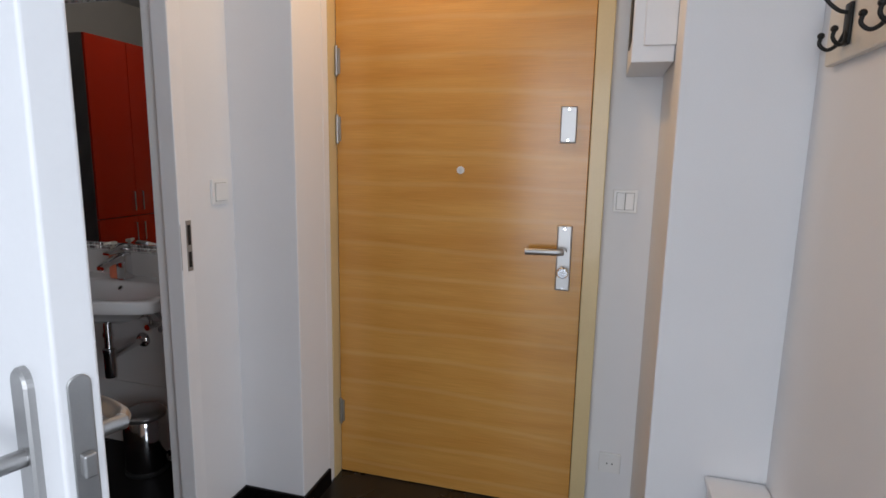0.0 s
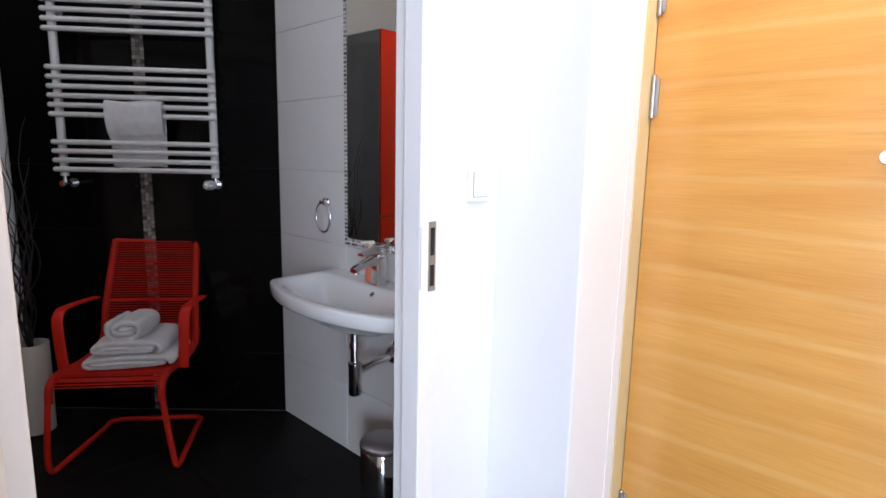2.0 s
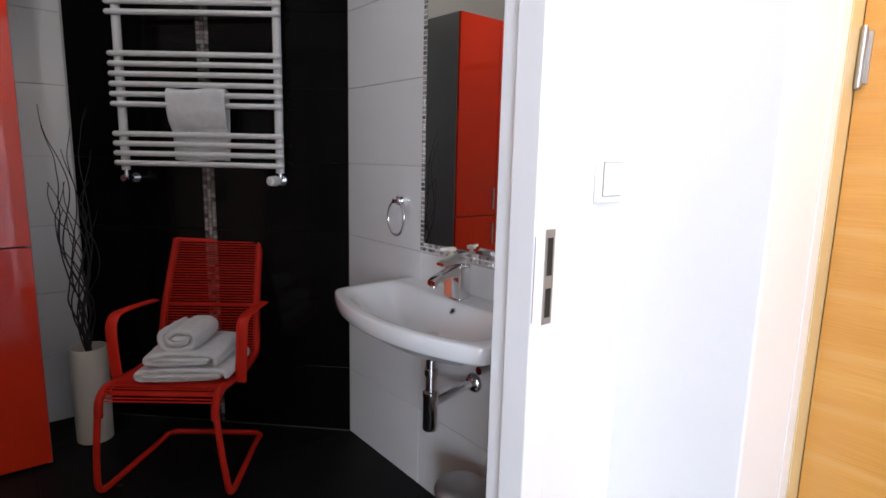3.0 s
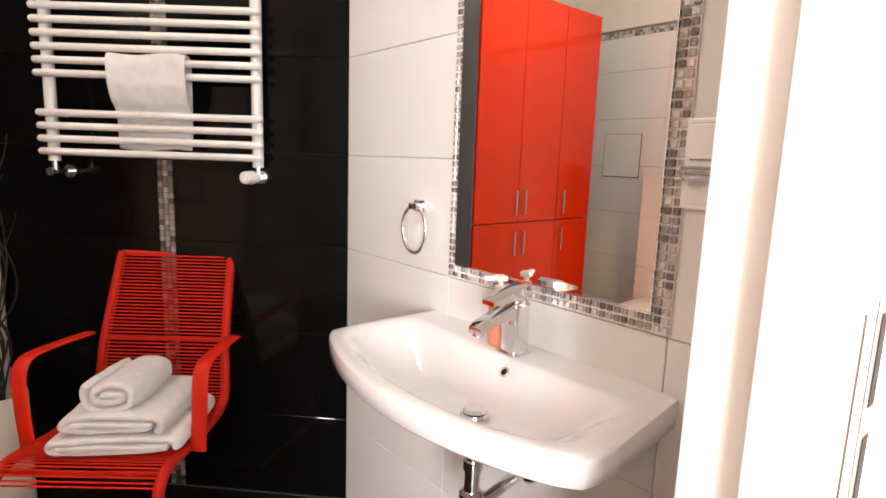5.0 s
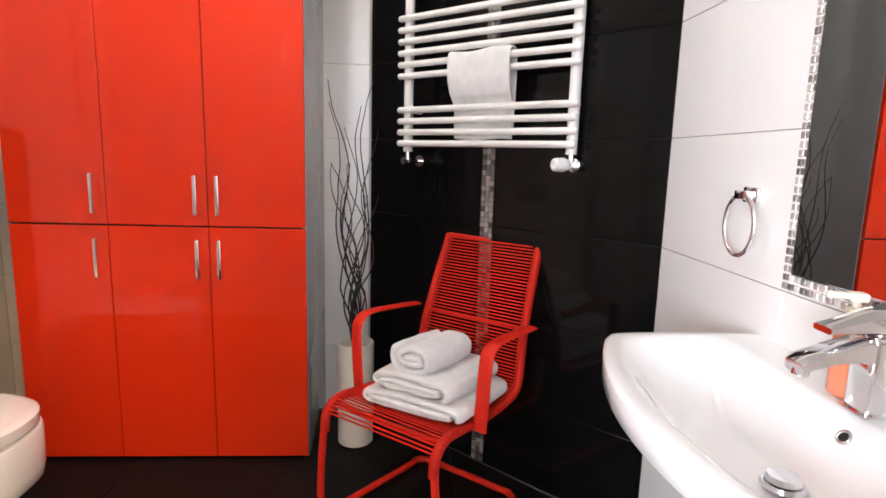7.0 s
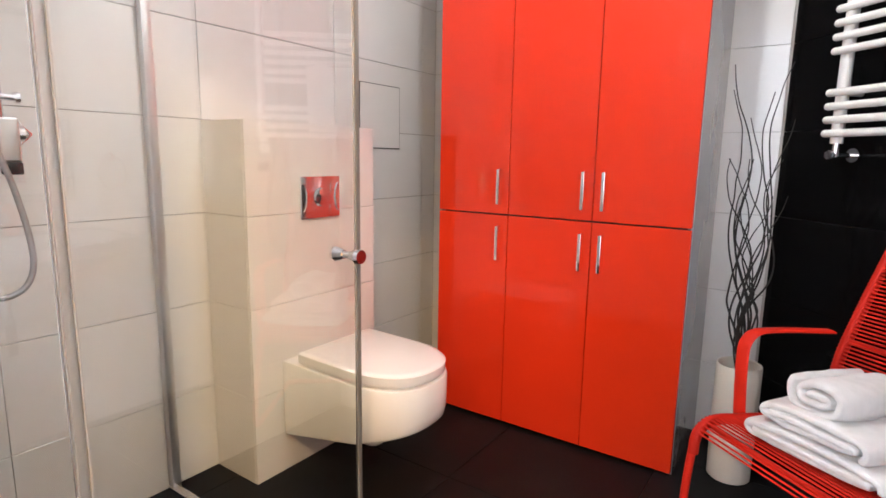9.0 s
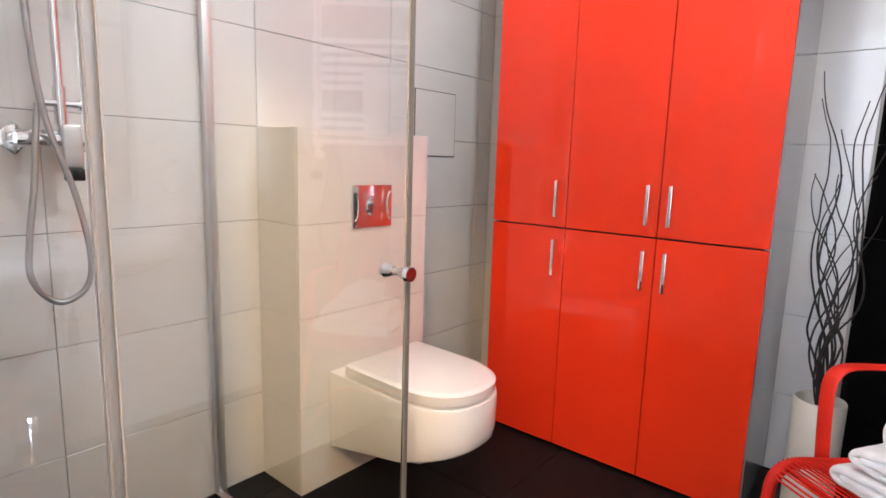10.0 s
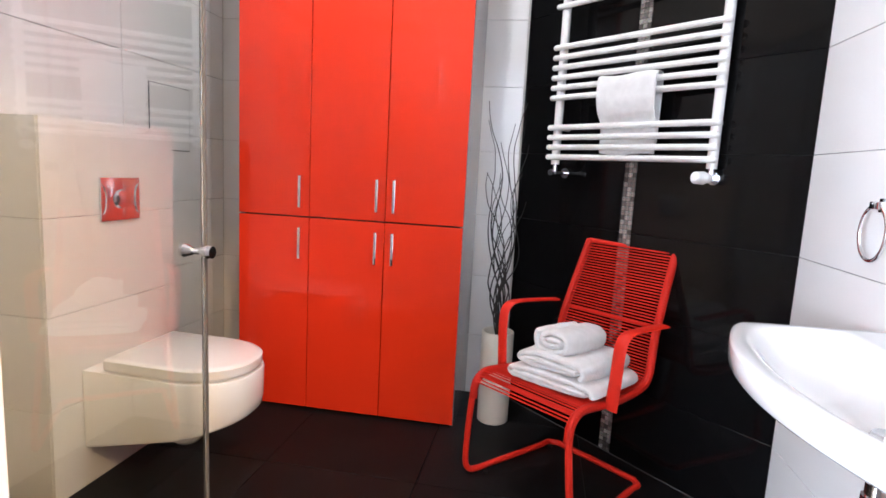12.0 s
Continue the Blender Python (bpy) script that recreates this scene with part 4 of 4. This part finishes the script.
def cord_chair():
    t = thing("armchair", CHAIR, "red metal cantilever armchair strung with red cords", "chair")
    side = [(-0.4, 0.868), (-0.371, 0.8), (-0.337, 0.72), (-0.306, 0.64), (-0.281, 0.57), (-0.265, 0.49), (-0.252, 0.438), (-0.222, 0.405), (-0.15, 0.392), (-0.05, 0.39), (0.06, 0.4), (0.135, 0.407), (0.178, 0.399), (0.206, 0.37), (0.213, 0.32), (0.213, 0.2), (0.205, 0.08), (0.19, 0.032), (0.15, 0.0135), (0.05, 0.0125), (-0.2, 0.0125), (-0.255, 0.0125)]
    hw = 0.205

    def half(z):
        return hw - 0.021 * max(0, min(1, (z - 0.42) / 0.446))
    for s in (-1, 1):
        path = smooth_path([(s * (half(z) + 0.03 * max(0, min(1, (0.36 - z) / 0.3)) * min(1, max(0, (y + 0.2) / 0.35))), y, z) for y, z in side] + [(s * (hw - 0.03), -0.278, 0.0125)], 5)
        part("side_frame", tube(B(), path, 0.0115, 12), CHAIR_RED, t, smooth=60)
        wrap = smooth_path([(s * half(z), y, z) for y, z in side[:15]], 5)
        part("cord_wrap", tube(B(), wrap, 0.0145, 12), CORD_RED, t, smooth=60)
        arm = smooth_path([(s * (hw + 0.028), -0.27, 0.62), (s * (hw + 0.033), -0.18, 0.628), (s * (hw + 0.038), -0.06, 0.636), (s * (hw + 0.04), -0.006, 0.634), (s * (hw + 0.04), 0.022, 0.617), (s * (hw + 0.04), 0.034, 0.582), (s * (hw + 0.036), 0.036, 0.49), (s * (hw + 0.029), 0.035, 0.388)], 6)
        part("armrest", tube(B(), arm, 0.022, 14, 0.26, side=(1, 0, 0.001)), CHAIR_RED, t, smooth=60)
        for y in (0.12, -0.24):
            part("foot", rod(B(), (s * (hw - (0.0 if y > 0 else 0.02)), y, 0.0), (s * (hw - (0.0 if y > 0 else 0.02)), y, 0.008), 0.009, 12), BLACK_AND_HOLE_SHADE, t)
    part("rear_bar", tube(B(), [(-hw + 0.025, -0.28, 0.0125), (0, -0.282, 0.0125), (hw - 0.025, -0.28, 0.0125)], 0.0115, 12), CHAIR_RED, t, smooth=60)
    part("top_bar", tube(B(), [(-half(0.868), -0.4, 0.868), (0, -0.414, 0.86), (half(0.868), -0.4, 0.868)], 0.008, 10), CHAIR_RED, t, smooth=60)
    part("back_bar", tube(B(), [(-half(0.6), -0.291, 0.6), (0, -0.301, 0.598), (half(0.6), -0.291, 0.6)], 0.008, 10), CHAIR_RED, t, smooth=60)
    part("seat_bar", tube(B(), [(-hw, 0.165, 0.396), (0, 0.165, 0.39), (hw, 0.165, 0.396)], 0.008, 10), CHAIR_RED, t, smooth=60)
    run = smooth_path([(0, y, z) for y, z in side[:14]], 30)
    me = mesh_of("cord", tube(B(), [(-hw - 0.012, 0, 0), (-hw * 0.5, 0, 0), (hw * 0.5, 0, 0), (hw + 0.012, 0, 0)], 0.003, 6), CORD_RED, 70)
    walked, next_at = 0.0, 0.012
    for a, b in zip(run, run[1:]):
        walked += (b - a).length
        while walked >= next_at:
            d = (b - a).normalized()
            nrm = Vector((0, -d.z, d.y))
            if nrm.y < 0 and nrm.z < 0:
                nrm = -nrm
            o = new("cord", me)
            o.parent = t
            o.location = b - d * (walked - next_at) + nrm * 0.009
            o.scale = (half(b.z) / hw, 1, 1)
            next_at += 0.0113


cord_chair()


def roll(name, m, a, b, turns, thick, length, label, seed, square=(0.78, 0.62)):
    """A folded towel: one long sheet wound into a flat roll of half-width a and half-height b, its ends showing the layers."""
    t = thing(name, m, label, "towel", "folded towels on the chair")
    pts, N = [], int(34 * turns)
    for k in range(N + 1):
        th = 2 * math.pi * k / 34
        f = 1 - thick * 1.04 * (turns - k / 34) / b
        f = max(0.08, f)
        ca, sa = math.cos(th), math.sin(th)
        ax = max(0.01, a - thick * 1.04 * (turns - k / 34))
        pts.append(Vector((ax * math.copysign(abs(ca) ** square[0], ca), 0, b * f * math.copysign(abs(sa) ** square[1], sa))))
    bm = B()
    L, rows = 14, []
    for j in range(L + 1):
        y = length * (j / L - 0.5)
        row_o, row_i = [], []
        for k, p in enumerate(pts):
            d = (pts[min(k + 1, N)] - pts[max(k - 1, 0)]).normalized()
            nrm = Vector((d.z, 0, -d.x))
            rim = max(0, abs(2 * j / L - 1) - 0.7) / 0.3
            edge = 1 - 0.3 * rim * rim
            out = k / N
            dome = math.copysign(0.006 * (1 - out), y) * rim
            w = 0.006 * noise.noise(Vector((p.x * 14 + seed, y * 14, p.z * 14))) + 0.0042 * noise.noise(Vector((p.x * 55, y * 55 + seed, p.z * 55)))
            sag = 0.008 * noise.noise(Vector((seed, k * 0.06, j // (L // 2)))) if j in (0, L) else 0
            q = Vector((p.x * (1 - 0.03 * rim), y + sag + dome, p.z * (1 - 0.05 * rim)))
            row_o.append(bm.verts.new(q + nrm * (thick * 0.51 * edge + w)))
            row_i.append(bm.verts.new(q - nrm * (thick * 0.51 * edge - w)))
        rows.append((row_o, row_i))
    for (ao, ai), (bo, bi) in zip(rows, rows[1:]):
        for k in range(N):
            bm.faces.new((ao[k], ao[k + 1], bo[k + 1], bo[k]))
            bm.faces.new((ai[k + 1], ai[k], bi[k], bi[k + 1]))
        bm.faces.new((ao[0], bo[0], bi[0], ai[0]))
        bm.faces.new((ao[N], ai[N], bi[N], bo[N]))
    for o, i in (rows[0], rows[-1]):
        for k in range(N):
            bm.faces.new((o[k], i[k], i[k + 1], o[k + 1]))
    bmesh.ops.recalc_face_normals(bm, faces=bm.faces)
    ob = part("cloth", bm, TERRY, t, smooth=80)
    v = ob.modifiers.new("soft", "SUBSURF")
    v.levels = v.render_levels = 1


SEAT = CHAIR @ pose(0, 0.02, 0.405, 3.5, 0, 0)
roll("bath_towel", SEAT @ pose(-0.033, -0.052, 0.033, 0, 0, 5.5), 0.168, 0.03, 1.55, 0.023, 0.35, "thick white terry bath towel folded flat on the chair seat", 1.0)
roll("folded_towel", SEAT @ pose(-0.031, -0.045, 0.091, 0, 0, 4.5), 0.135, 0.033, 1.6, 0.0245, 0.33, "white terry towel folded on the stack", 4.0)
roll("rolled_towel", SEAT @ pose(-0.034, -0.026, 0.164, 0, 0, 3.5), 0.071, 0.05, 2.1, 0.025, 0.26, "small white terry towel rolled on top of the stack", 8.0, (0.95, 0.82))


def twig_pot():
    c = Vector((-2.655, 2.45, 0))
    t = thing("floor_vase", pose(*c), "tall cream cylindrical floor vase by the cabinet", "vase")
    part("vessel", lathe(B(), [(0, 0), (0.066, 0), (0.07, 0.004), (0.072, 0.22), (0.072, 0.415), (0.07, 0.42), (0.065, 0.419), (0.064, 0.4), (0.062, 0.06), (0, 0.05)], 40), POT_CREAM, t, smooth=40)
    w = thing("dry_twigs", pose(*c), "curly dark dried twigs standing in the vase", "twigs")
    rng = random.Random(5)
    for k in range(15):
        a = rng.uniform(0, 2 * math.pi)
        lean = (k + 0.5) / 15
        top = Vector((rng.uniform(-0.08, 0.07), -0.1 + 0.19 * lean + rng.uniform(-0.03, 0.03), rng.choice((1.0, 1.12, 1.25, 1.34, 1.42))))
        pts = [Vector((0.02 * math.cos(a), 0.02 * math.sin(a), 0.062))]
        ph, amp, waves = rng.uniform(0, 6.28), rng.uniform(0.016, 0.038), rng.uniform(12, 19)
        for i in range(1, 23):
            f = i / 22
            z = 0.06 + (top.z - 0.06) * f
            base = top * max(0, (f - 0.3) / 0.7) ** 1.1
            keep = min(1, max(0.3, (z - 0.32) / 0.3))
            kink = 0.006 * keep * noise.noise(Vector((k * 3.1, f * 16, 0)))
            pts.append(Vector((base.x + amp * keep * math.sin(ph + waves * f) + kink, base.y + amp * keep * math.cos(ph * 1.7 + waves * 0.85 * f) + kink, z)))
        part("twig", tube(B(), smooth_path(pts, 4), 0.005, 6, taper=0.3), TWIG, w, smooth=70)


twig_pot()

# switch and socket with a clear flap beside the mirror
sw = switch_plate("switch_socket", pose(-0.882, MY, 1.222), 0.082, 0.15, [(-0.029, 0.029, 0.008, 0.066)], "white switch over a socket with a clear flap", "light switch")
flap = box(B(), -0.032, 0.032, -0.055, -0.006, -0.009, 0.009, 0.006, 3)
part("socket_plate", box(B(), -0.029, 0.029, -0.012, -0.0085, -0.066, -0.006, 0.002), PLASTIC, sw)
part("flap", flap, SMOKY, sw, "smoky clear plastic flap", m=pose(0, 0.005, -0.036, -30, 0, 0))
part("well", rod(B(), (0, -0.0125, -0.038), (0, -0.0115, -0.038), 0.019, 20), PLASTIC, sw, smooth=40)

dr = thing("hair_dryer", pose(-0.772, MY, 1.222), "round silver-grey hair dryer with a slatted end on the wall", "hair dryer")
part("body", rod(B(), (0, 0, 0), (0, -0.06, 0), 0.036, 32, 0.034), ALU, dr, smooth=40)
gr = part("grille", rod(B(), (0, -0.059, 0), (0, -0.064, 0), 0.0325, 32, 0.031), DARK_METAL, dr, "dark grille", 40)
for i in range(-5, 6):
    z = i * 0.0055
    half_w = math.sqrt(0.0305 ** 2 - z * z)
    part("slat", rod(B(), (-half_w, -0.0645, z), (half_w, -0.0645, z), 0.0012, 8), STEEL, gr)


part("cord", tube(B(), smooth_path([(-0.1, -0.012, -0.082), (-0.085, -0.006, -0.12), (-0.045, -0.005, -0.155), (0.0, -0.006, -0.165), (0.04, -0.008, -0.12), (0.035, -0.012, -0.04), (0.02, -0.02, -0.02)], 6), 0.0028, 8), PLASTIC, dr, "thin white cord", 60)

# a pale joint where the black wall meets the floor
o = setting("trim", box(B(), 0.0, 1.26, -0.002, 0.004, 0.0, 0.004), DARK_GROUT_AND_SHADE, "thin grey joint along the foot of the black wall", "trim")
o.matrix_basis = BLACK


# ---- tiles: walls, floor, mosaic ----
TILE_MESHES = {}


def tile_mesh(w, h, mat, d=T):
    key = (round(w, 3), round(h, 3), mat.name, d)
    if key not in TILE_MESHES:
        TILE_MESHES[key] = mesh_of("tile", box(B(), 0, w, -d, 0, 0, h, 0.0012, 1), mat)
    return TILE_MESHES[key]


def tiled(parent, frame_m, xs, zs, mat, joint=0.0016, name="tile"):
    """Tiles between the given joints; frame_m: local x along the wall, local y out of it, tile faces at local y = 0."""
    for x0, x1 in zip(xs, xs[1:]):
        for z0, z1 in zip(zs, zs[1:]):
            o = new(name, tile_mesh(x1 - x0 - joint, z1 - z0 - joint, mat))
            o.parent = parent
            o.matrix_parent_inverse = parent.matrix_basis.inverted()
            o.matrix_basis = frame_m @ Matrix.Translation((x0 + joint / 2, 0, z0 + joint / 2))


ZS = [0.0, 0.305, 0.61, 0.914, 1.219, 1.524, 1.829, 2.045]
# mirror wall: local x runs from the doorway towards the black wall
NORTH = Matrix(((-1, 0, 0, DX0), (0, -1, 0, MY), (0, 0, 1, 0), (0, 0, 0, 1)))
tiled(wall_mirror, NORTH, [0.0, 0.273, 0.875, 1.4], ZS, WHITE_TILE)
SOUTH = pose(0, SY, 0)
tiled(wall_south, SOUTH, [WX, -2.83, -2.232, -1.632, -1.03, DX0], ZS, WHITE_TILE, joint=0.002)
WEST = Matrix(((0, 1, 0, WX), (-1, 0, 0, 0), (0, 0, 1, 0), (0, 0, 0, 1)))
tiled(wall_west, WEST, [-2.478, -2.0, -1.4, -SY], ZS, WHITE_TILE)
tiled(wall_black, BLACK, [0.0, 0.602], ZS, BLACK_TILE)
tiled(wall_black, BLACK, [0.658, 1.26], ZS, BLACK_TILE)
tiled(cistern, pose(0, BY, 0), [BX0, BX1], [0, 0.305, 0.61, 0.914, BZ + 0.0024], WHITE_TILE)
tiled(cistern, Matrix(((0, 1, 0, BX1), (-1, 0, 0, 0), (0, 0, 1, 0), (0, 0, 0, 1))), [-BY + T, -SY], [0, 0.305, 0.61, 0.914, BZ + 0.0024], WHITE_TILE)
part("tile", box(B(), BX0, BX1 - T, SY, BY - T, BZ - T + 0.001, BZ + 0.0014, 0.0006), WHITE_TILE, cistern)
for wall, m, x0, x1 in ((wall_south, SOUTH, WX, DX0), (wall_mirror, NORTH, 0, 1.4), (wall_west, WEST, -2.478, -SY), (wall_black, BLACK, 0, 1.26)):
    o = part("upper_plaster", box(B(), x0, x1, -T, 0.0, 2.1, TOP), BATH_PAINT)
    o.parent = wall
    o.matrix_parent_inverse = wall.matrix_basis.inverted()
    o.matrix_basis = m

# floor tiles
flm = {}
for i, (x0, x1) in enumerate(((-2.96, -2.65), (-2.65, -2.05), (-2.05, -1.45), (-1.45, -0.85), (-0.85, -0.606))):
    for y0, y1 in ((0.9, 1.05), (1.05, 1.65), (1.65, 2.23), (2.23, 2.83), (2.83, 3.4)):
        key = (round(x1 - x0, 3), round(y1 - y0, 3))
        if key not in flm:
            flm[key] = mesh_of("floor_tile", box(B(), 0.001, key[0] - 0.001, 0.001, key[1] - 0.001, -T, 0, 0.0012, 1), FLOOR_TILE)
        o = new("tile", flm[key])
        o.parent = floor_bath
        o.location = (x0, y0, 0)

# mosaic: the strip on the black wall, the frieze under the plaster, the border of the mirror


def chips(parent, m, cells, w, h, joined=False, d=0.006, mat=MOSAIC):
    if joined:
        bm = B()
        for x, z in cells:
            box(bm, x - w / 2, x + w / 2, 0, d, z - h / 2, z + h / 2, 0.001, 1)
        o = tagged(part("mosaic", bm, mat), "small glass mosaic pieces", kind="stuff")
        o.parent = parent
        o.matrix_parent_inverse = parent.matrix_basis.inverted()
        o.matrix_basis = m
        return
    me = mesh_of("mosaic_chip", box(B(), -w / 2, w / 2, 0, d, -h / 2, h / 2, 0.001, 1), mat)
    for x, z in cells:
        o = new("mosaic_chip", me)
        o.parent = parent
        o.matrix_parent_inverse = parent.matrix_basis.inverted()
        o.matrix_basis = m @ Matrix.Translation((x, 0, z))


P = 0.0185
strip = [(0.6115 + P * i, 0.01 + P * j) for j in range(109) for i in range(3)]
low = [c for c in strip if 0.45 < c[1] < 1.25]
chips(wall_black, BLACK @ pose(0, -0.006, 0), low, P - 0.002, P - 0.002, mat=DARK_SHADED_MOSAIC)
chips(wall_black, BLACK @ pose(0, -0.006, 0), [c for c in strip if not 0.45 < c[1] < 1.25], P - 0.002, P - 0.002, True, mat=DARK_SHADED_MOSAIC)
for wall, m, x0, x1 in ((wall_south, SOUTH, WX, DX0), (wall_mirror, NORTH, 0, 1.4), (wall_west, WEST, -2.478, -SY)):
    n = int((x1 - x0) / P)
    chips(wall, m @ pose(0, -0.007, 0), [(x0 + P * (i + 0.5), 2.055 + P * j) for i in range(n) for j in range(2)], P - 0.002, P - 0.002, True)
MP = (MB - 0.003) / 2
RIM = pose(0, MY - 0.004, 0, 0, 0, 180)
nx, nz = round((MX1 - MX0) / MP), round((MZ1 - MZ0) / MP)
px, pz = (MX1 - MX0) / nx, (MZ1 - MZ0) / nz
near, far = [], []
for i in range(nx):
    for j in range(nz):
        if i < 2 or i >= nx - 2 or j < 2 or j >= nz - 2:
            c = (-(MX0 + px * (i + 0.5)), MZ0 + pz * (j + 0.5))
            (near if c[1] < 1.42 else far).append(c)
chips(mirror, RIM, near, px - 0.0042, pz - 0.0042, d=0.006)
chips(mirror, RIM, far, px - 0.0042, pz - 0.0042, True, 0.006)
